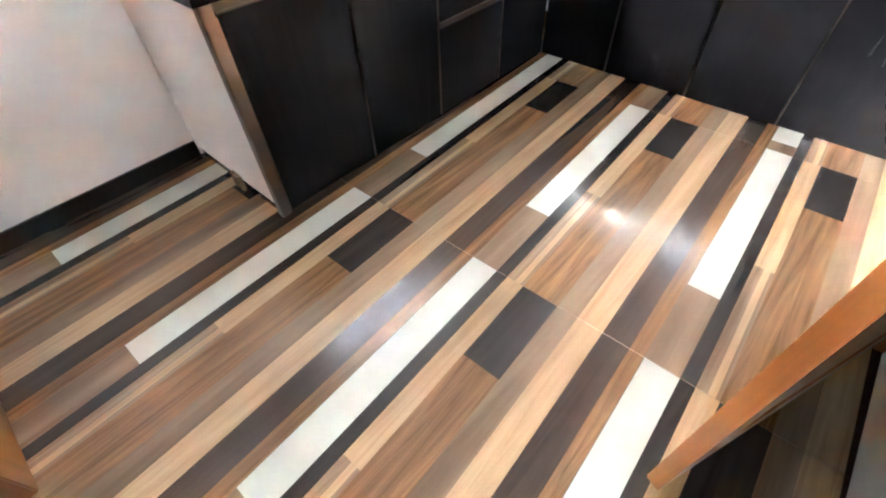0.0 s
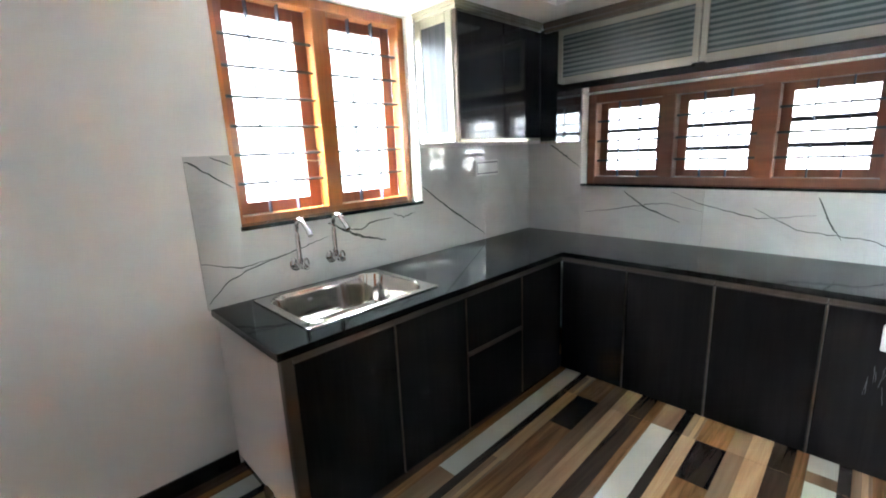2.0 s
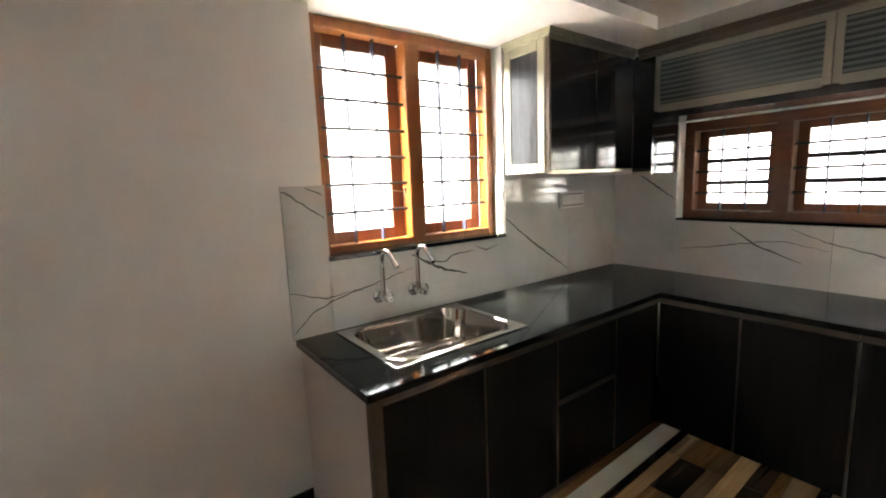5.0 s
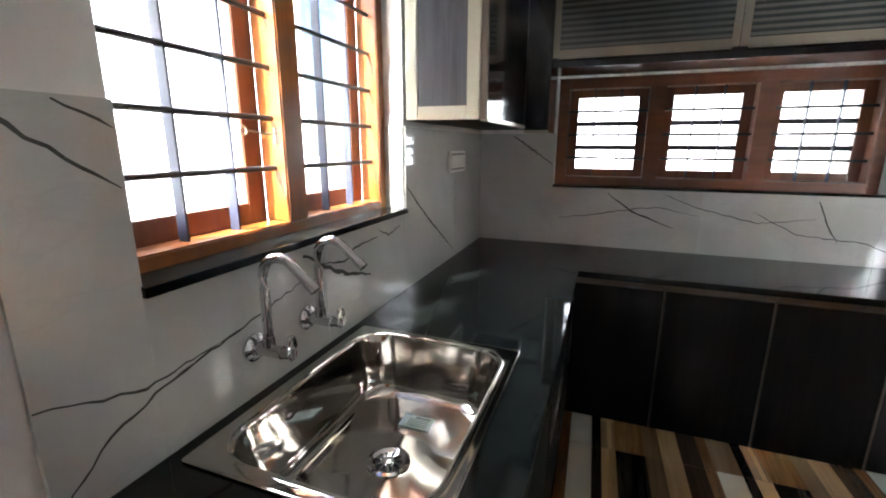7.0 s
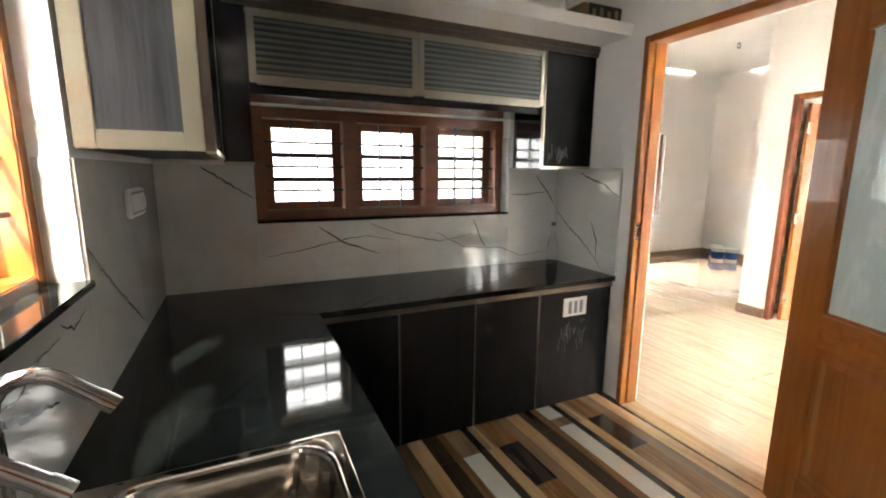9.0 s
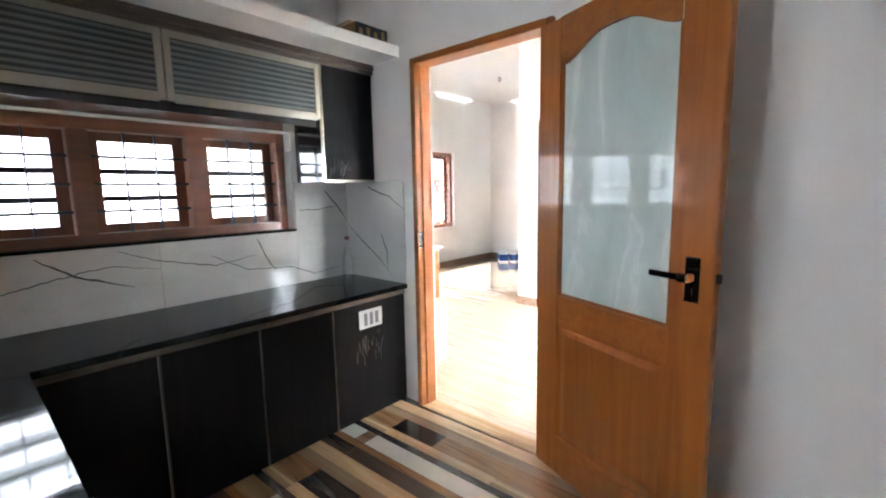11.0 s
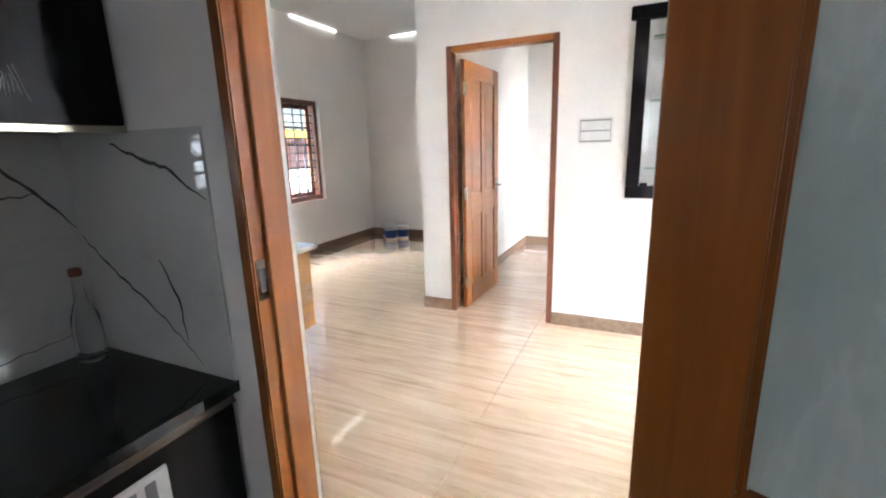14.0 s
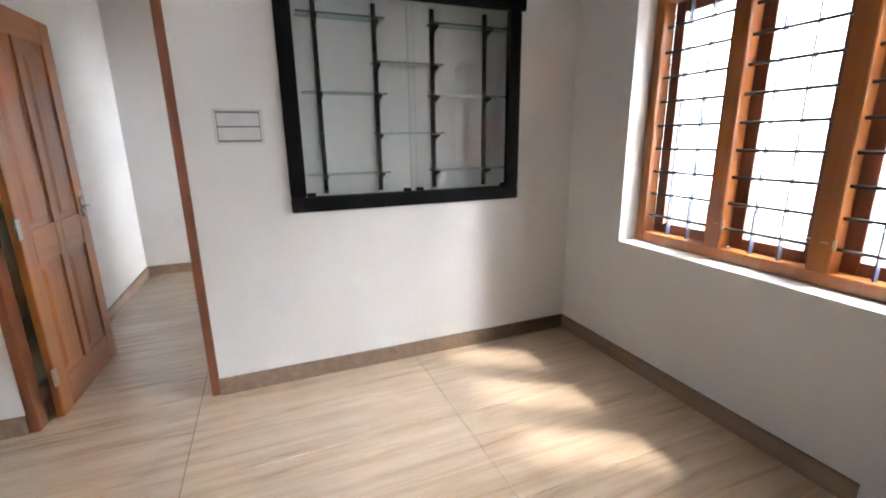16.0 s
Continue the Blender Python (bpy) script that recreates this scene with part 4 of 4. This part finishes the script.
leaf2 = place(empty("bedroom_door", (0, 0, 0), "orange teak four-panel bedroom door standing open", "door"),
              Matrix.Translation((5.125, 4.812, 0.008)) @ Matrix.Rotation(radians(-3.0), 4, "Z") @ Matrix.Translation((0, -0.034, 0)))
part("stile", boxes((0, 0.11, 0, 0.034, 0, 2.05), bevel=0.003), TEAK, leaf2)
part("stile", boxes((0.65, 0.76, 0, 0.034, 0, 2.05), bevel=0.003), TEAK, leaf2)
part("muntin", boxes((0.345, 0.415, 0, 0.034, 0.18, 1.92), bevel=0.003), TEAK, leaf2)
for z0, z1 in ((0, 0.18), (0.80, 0.98), (1.92, 2.05)):
    if z0 == 0.80:
        part("lock_rail", boxes((0.11, 0.345, 0, 0.034, z0, z1), (0.415, 0.65, 0, 0.034, z0, z1)), TEAK_X, leaf2)
    else:
        part("rail", boxes((0.11, 0.65, 0, 0.034, z0, z1), bevel=0.003), TEAK_X, leaf2)
for a, b in ((0.11, 0.345), (0.415, 0.65)):
    raised_panel(a, b, 0.18, 0.80, 0, 0.034, TEAK, leaf2)
    raised_panel(a, b, 0.98, 1.92, 0, 0.034, TEAK, leaf2, 0.05)
lever(leaf2, 0.705, 1.02, 0.0, -1, CHROME)
for z in (0.18, 0.95, 1.78):
    part("hinge", boxes((-0.012, 0.022, -0.004, 0.006, z, z + 0.10), bevel=0.001), CHROME, leaf2)

back_door = empty("back_door", (0.9, KS + 0.02, 0), "closed orange teak back door", "door")
wpart("leaf", boxes((0.56, 1.02, KS + 0.002, KS + 0.045, 0.005, 2.05), bevel=0.004), TEAK, back_door)
wpart("frame", boxes((0.50, 0.558, KS + 0.001, KS + 0.05, 0.0, 2.11), bevel=0.004), TEAK, back_door)

# ---- display niche ----
niche = empty("display_niche", (DX, 2.83, NI[2]), "black-framed glass display niche with glass shelves", "display case")
y0, y1, z0, z1 = NI
r = 0.085
wpart("back", boxes((DX + 0.151, DX + 0.165, y0, y1, z0, z1)), WHITE, niche)
for nm, rowb in (("frame_side", (DX - 0.018, DX + 0.03, y0, y0 + r, z0 + r, z1 - r)), ("frame_side", (DX - 0.018, DX + 0.03, y1 - r, y1, z0 + r, z1 - r)),
                 ("frame_bottom", (DX - 0.018, DX + 0.03, y0, y1, z0, z0 + r)), ("frame_top", (DX - 0.018, DX + 0.03, y0 - 0.03, y1 + 0.03, z1 - r, z1))):
    wpart(nm, boxes(rowb, bevel=0.006), BLACKFRAME, niche)
for a, b, xx in ((y0 + r - 0.004, 2.85, DX + 0.012), (2.81, y1 - r + 0.004, DX + 0.020)):
    g = wpart("glass_door", boxes((xx, xx + 0.005, a, b, z0 + r - 0.004, z1 - r + 0.004)), PANE, niche)
    g.visible_shadow = False
for yy in (3.44, 2.88, 2.80, 2.22):
    wpart("clip", boxes((DX + 0.0, DX + 0.012, yy - 0.024, yy + 0.024, z0 + r, z0 + r + 0.02), bevel=0.002), BLACKFRAME, niche)
ups = [3.340, 3.008, 2.653, 2.298]
for yy in ups:
    wpart("upright", boxes((DX + 0.134, DX + 0.150, yy - 0.012, yy + 0.012, z0 + r, z1 - r)), BLACKFRAME, niche)
sets = (((3.44, 2.97), (ups[0], ups[1]), (1.205, 1.65, 2.045)), ((3.04, 2.62), (ups[1], ups[2]), (1.43, 1.82)), ((2.69, 2.19), (ups[2], ups[3]), (1.205, 1.65, 2.045)))
for (a, b), pair, zs in sets:
    for z in zs:
        s = wpart("shelf", boxes((DX + 0.036, DX + 0.134, b, a, z, z + 0.009)), SHELFGLASS, niche)
        s.visible_shadow = False
        for yy in pair:
            bm = bmesh.new()
            vs = [[bm.verts.new((DX + xx, yy + o, zz)) for xx, zz in ((0.134, z - 0.001), (0.134, z - 0.060), (0.112, z - 0.030), (0.050, z - 0.012), (0.040, z - 0.001))] for o in (-0.008, 0.008)]
            bm.faces.new(vs[0]), bm.faces.new(vs[1][::-1])
            for k in range(5):
                bm.faces.new((vs[0][k], vs[0][(k + 1) % 5], vs[1][(k + 1) % 5], vs[1][k]))
            wpart("bracket", bm, BLACKFRAME, s)

# ---- hall things ----
vanity = empty("vanity_unit", (3.2, 5.5, 0), "teak wash-basin unit with white top, wrapped in plastic film", "cabinet")
wpart("body", boxes((HX + 0.002, 3.76, 5.28, 5.72, 0.31, 0.80), bevel=0.004), AMBER, vanity)
rnd = random.Random(11)
film = bmesh.new()
for a, b in (((HX + 0.004, 5.272), (3.768, 5.272)), ((3.768, 5.272), (3.768, 5.73))):
    nu, nv = int(math.dist(a, b) / 0.035) + 1, 17
    out = Vector((b[1] - a[1], a[0] - b[0], 0)).normalized()
    gridv = [[film.verts.new(Vector((a[0] + (b[0] - a[0]) * u / nu, a[1] + (b[1] - a[1]) * u / nu, 0.312 + 0.486 * v / nv)) + out * rnd.uniform(-0.002, 0.009)) for v in range(nv + 1)] for u in range(nu + 1)]
    for u in range(nu):
        for v in range(nv):
            film.faces.new((gridv[u][v], gridv[u + 1][v], gridv[u + 1][v + 1], gridv[u][v + 1]))
wpart("plastic_film", film, FILM, vanity, "creased clear plastic film")
wpart("top", boxes((HX + 0.002, 3.80, 5.24, 5.74, 0.802, 0.832), bevel=0.006), MARBLE, vanity, "white polished top")
wpart("support_wall", boxes((HX, 3.70, 5.742, 5.85, 0.0, 0.80)), WHITE, vanity)


def bucket(x, y, s=1.0):
    ob = empty("paint_bucket", (x, y, 0), "white and blue plastic paint bucket on the hall floor", "bucket", "paint buckets")
    wpart("pail", lathe(bmesh.new(), [(0.085 * s, 0), (0.09 * s, 0.004), (0.105 * s, 0.19 * s), (0.107 * s, 0.195 * s)], (x, y, 0)), PLASTIC, ob, smooth=True)
    wpart("label", lathe(bmesh.new(), [(0.0925 * s, 0.03 * s), (0.1045 * s, 0.155 * s)], (x, y, 0)), PAINTBLUE, ob, "blue printed band", smooth=True)
    wpart("lid", lathe(bmesh.new(), [(0.112 * s, 0), (0.114 * s, 0.012 * s), (0.108 * s, 0.02 * s), (0.095 * s, 0.016 * s)], (x, y, 0.195 * s)), PLASTIC, ob, smooth=True)
    return ob


bucket(7.73, 7.17), bucket(7.70, 6.89, 0.95), bucket(7.55, 7.02)
hook = empty("ceiling_hook", (6.2, 6.2, TOP), "small black fan hook in the hall ceiling", "hook")
wpart("ring", tube(bmesh.new(), [(6.2 + 0.03 * math.sin(a * 0.5), 6.2, TOP - 0.04 - 0.03 * math.cos(a * 0.5)) for a in range(13)], 0.006, 8), IRON, hook, smooth=True)
# glowing bars stand in for streaks of light along the hall ceiling
for nm, rowb in (("hall_light_streak", (6.35, 7.25, HY - 0.03, HY - 0.002, TOP - 0.022, TOP - 0.002)), ("hall_light_streak_end", (HE - 0.03, HE - 0.002, 5.6, 7.05, TOP - 0.022, TOP - 0.002))):
    streak = empty("led_strip", ((rowb[0] + rowb[1]) / 2, (rowb[2] + rowb[3]) / 2, TOP), "glowing bar in place of a streak of light where hall wall meets ceiling", "strip light", "hall strip lights")
    wpart("glow_bar", boxes(rowb, bevel=0.004), STREAK_GLOW, streak)

# beyond the hall window
shed = empty("neighbour_shed", (8.6, 10.2, -0.35), "dark red shed with a yellow eave beyond the hall window", "shed")
wpart("wall", boxes((7.0, 10.5, 9.9, 10.5, -0.35, 1.67)), plain("dull_maroon_wall", (0.05, 0.018, 0.018), 0.8), shed)
wpart("eave", boxes((6.9, 10.6, 9.7, 10.6, 1.672, 1.80)), plain("yellow_eave", (0.45, 0.30, 0.02), 0.6), shed)
sheet = empty("blue_sheet", (8.1, 9.6, -0.35), "blue and white sheet over a low fence", "sheet")
wpart("panel", boxes((7.0, 8.0, 9.55, 9.60, -0.35, 1.15)), plain("blue_sheet_cloth", (0.03, 0.08, 0.30), 0.6), sheet)
wpart("panel", boxes((8.02, 9.0, 9.55, 9.60, -0.35, 1.10)), plain("white_sheet_cloth", (0.5, 0.52, 0.55), 0.6), sheet)

# ---- skirtings ----
solid("baseboard_kitchen", boxes((0.0, 0.012, KS, 2.60, 0, 0.075), (0.012, 0.50, KS, KS + 0.012, 0, 0.075)), BLACK_SKIRT_GAP, "black polished stone kitchen skirting", "skirting")
solid("baseboard_dining", boxes((DX - 0.012, DX, DY + 0.012, D2[0], 0, 0.10), (DX - 0.012, DX, D2[1], 5.145, 0, 0.10), (HX, DX, DY, DY + 0.012, 0, 0.10)), SKIRT, "brown stone-look skirting", "skirting")
solid("baseboard_hall", boxes((HX, HE, HY - 0.012, HY, 0, 0.10), (HE - 0.012, HE, 5.157, HY - 0.012, 0, 0.10), (DX - 0.012, HE - 0.012, 5.145, 5.157, 0, 0.10)), SKIRT, "brown stone-look hall skirting", "skirting")
solid("baseboard_bedroom", boxes((DX + 0.16, HE, 4.948, 4.96, 0, 0.10), (HE - 0.012, HE, DY, 4.948, 0, 0.10)), SKIRT, "brown stone-look bedroom skirting", "skirting")

solid("door_threshold", boxes((2.448, 2.564, 3.412, 4.261, -0.010, 0.004), bevel=0.002), F_TAN, "tan stone-look threshold strip under the kitchen door", "threshold")

# ---- kitchen floor: printed plank tiles ----
kitchen_floor = empty("floor_kitchen", (1.2, 3.2, 0), "glossy mixed brown plank-pattern floor tiles", "floor", kind="structure")
PX, PY, OX, OY = 0.6185, 1.288, 0.732, 2.899
K = PX / 0.61                         # the printed planks are drawn for a tile 0.61 m wide
LAY = Matrix.Translation((OX, OY, 0)) @ Matrix.Rotation(radians(1.5), 4, "Z")   # the tiles run a little askew of the walls
SHIFT = {0: 0.335, 2: 0.255, 3: 0.1}     # cut tiles of the last row start further along their print
PLANKS = [(0.0, 0.100, 0.0, 0.335, 6), (0.0, 0.100, 0.335, 1.27, 0), (0.100, 0.142, 0.0, 1.27, 1), (0.142, 0.204, 0.55, 1.27, 3), (0.142, 0.172, 0.0, 0.55, 4), (0.172, 0.192, 0.0, 0.55, 3),
          (0.192, 0.204, 0.0, 0.55, 4), (0.204, 0.330, 0.955, 1.27, 1), (0.204, 0.330, 0.0, 0.955, 5), (0.330, 0.400, 0.0, 1.27, 6), (0.400, 0.482, 0.0, 1.27, 3), (0.482, 0.566, 0.0, 1.27, 2), (0.566, 0.61, 0.0, 1.27, 5)]
FLOOR_MATS = (F_WHITE, F_DARK, F_DARK2, F_TAN, F_GREY, F_BROWN, F_BURL)


def plank_tile(i, j, lim):
    """One tile cut to the room's edges, its printed planks as faces of their own."""
    bm = bmesh.new()
    g = 0.0008
    shift = SHIFT.get(i, 0.0) if j == 1 else 0.0
    x0, x1, y0, y1 = PX * i + g, PX * (i + 1) - g, PY * j + g, PY * (j + 1) - g
    for a, b, c, d, k in PLANKS:
        for wrap in (0.0, 1.27):
            v0, v1 = PY * j + K * (c - shift + wrap), PY * j + K * (d - shift + wrap)
            u0, u1, v0, v1 = max(PX * i + K * a, x0), min(PX * i + K * b, x1), max(v0, y0), min(v1, y1)
            if u1 - u0 > 0.001 and v1 - v0 > 0.001:
                f = bm.faces.new([bm.verts.new(p) for p in ((u0, v0, 0), (u1, v0, 0), (u1, v1, 0), (u0, v1, 0))])
                f.material_index = k
    for (p, q) in (((x0, y0), (x1, y0)), ((x1, y0), (x1, y1)), ((x1, y1), (x0, y1)), ((x0, y1), (x0, y0))):
        f = bm.faces.new([bm.verts.new(v) for v in ((*p, 0), (*p, -0.011), (*q, -0.011), (*q, 0))])
        f.material_index = 4
    bm.transform(LAY)
    for at, out in (((lim[0], 0, 0), (-1, 0, 0)), ((lim[1], 0, 0), (1, 0, 0)), ((0, lim[2], 0), (0, -1, 0)), ((0, lim[3], 0), (0, 1, 0))):
        bmesh.ops.bisect_plane(bm, geom=bm.verts[:] + bm.edges[:] + bm.faces[:], plane_co=at, plane_no=out, clear_outer=True)
    if not bm.faces:
        bm.free()
        return None
    me = bpy.data.meshes.new("tile")
    bmesh.ops.recalc_face_normals(bm, faces=bm.faces)
    for f in bm.faces:
        if abs(f.normal.z) > 0.9 and f.normal.z < 0:
            f.normal_flip()
    bm.to_mesh(me)
    bm.free()
    for m in FLOOR_MATS:
        me.materials.append(m)
    return me


for i in range(-2, 4):
    for j in range(-2, 2):
        me = plank_tile(i, j, (0.0, 2.50, KS, KY))
        if me:
            under(new("tile", me), kitchen_floor)

# ---- hall floor tiles ----
hall_floor = empty("floor_hall", (4.0, 4.0, 0), "glossy beige vein-cut stone-look floor tiles", "floor", kind="structure")
TX, TY, QX, QY = 0.612, 1.265, 3.73, 2.865
for i in range(-3, 8):
    for j in range(-2, 5):
        x0, x1, y0, y1 = QX + TX * i + 0.0016, QX + TX * (i + 1) - 0.0016, QY + TY * j + 0.0016, QY + TY * (j + 1) - 0.0016
        x0, x1, y0, y1 = max(x0, 2.502), min(x1, HE), max(y0, DY), min(y1, HY)
        if x1 - x0 > 0.01 and y1 - y0 > 0.01:
            under(new("tile", mesh_of("tile", boxes((x0, x1, y0, y1, -0.011, 0.0)), TRAV)), hall_floor)
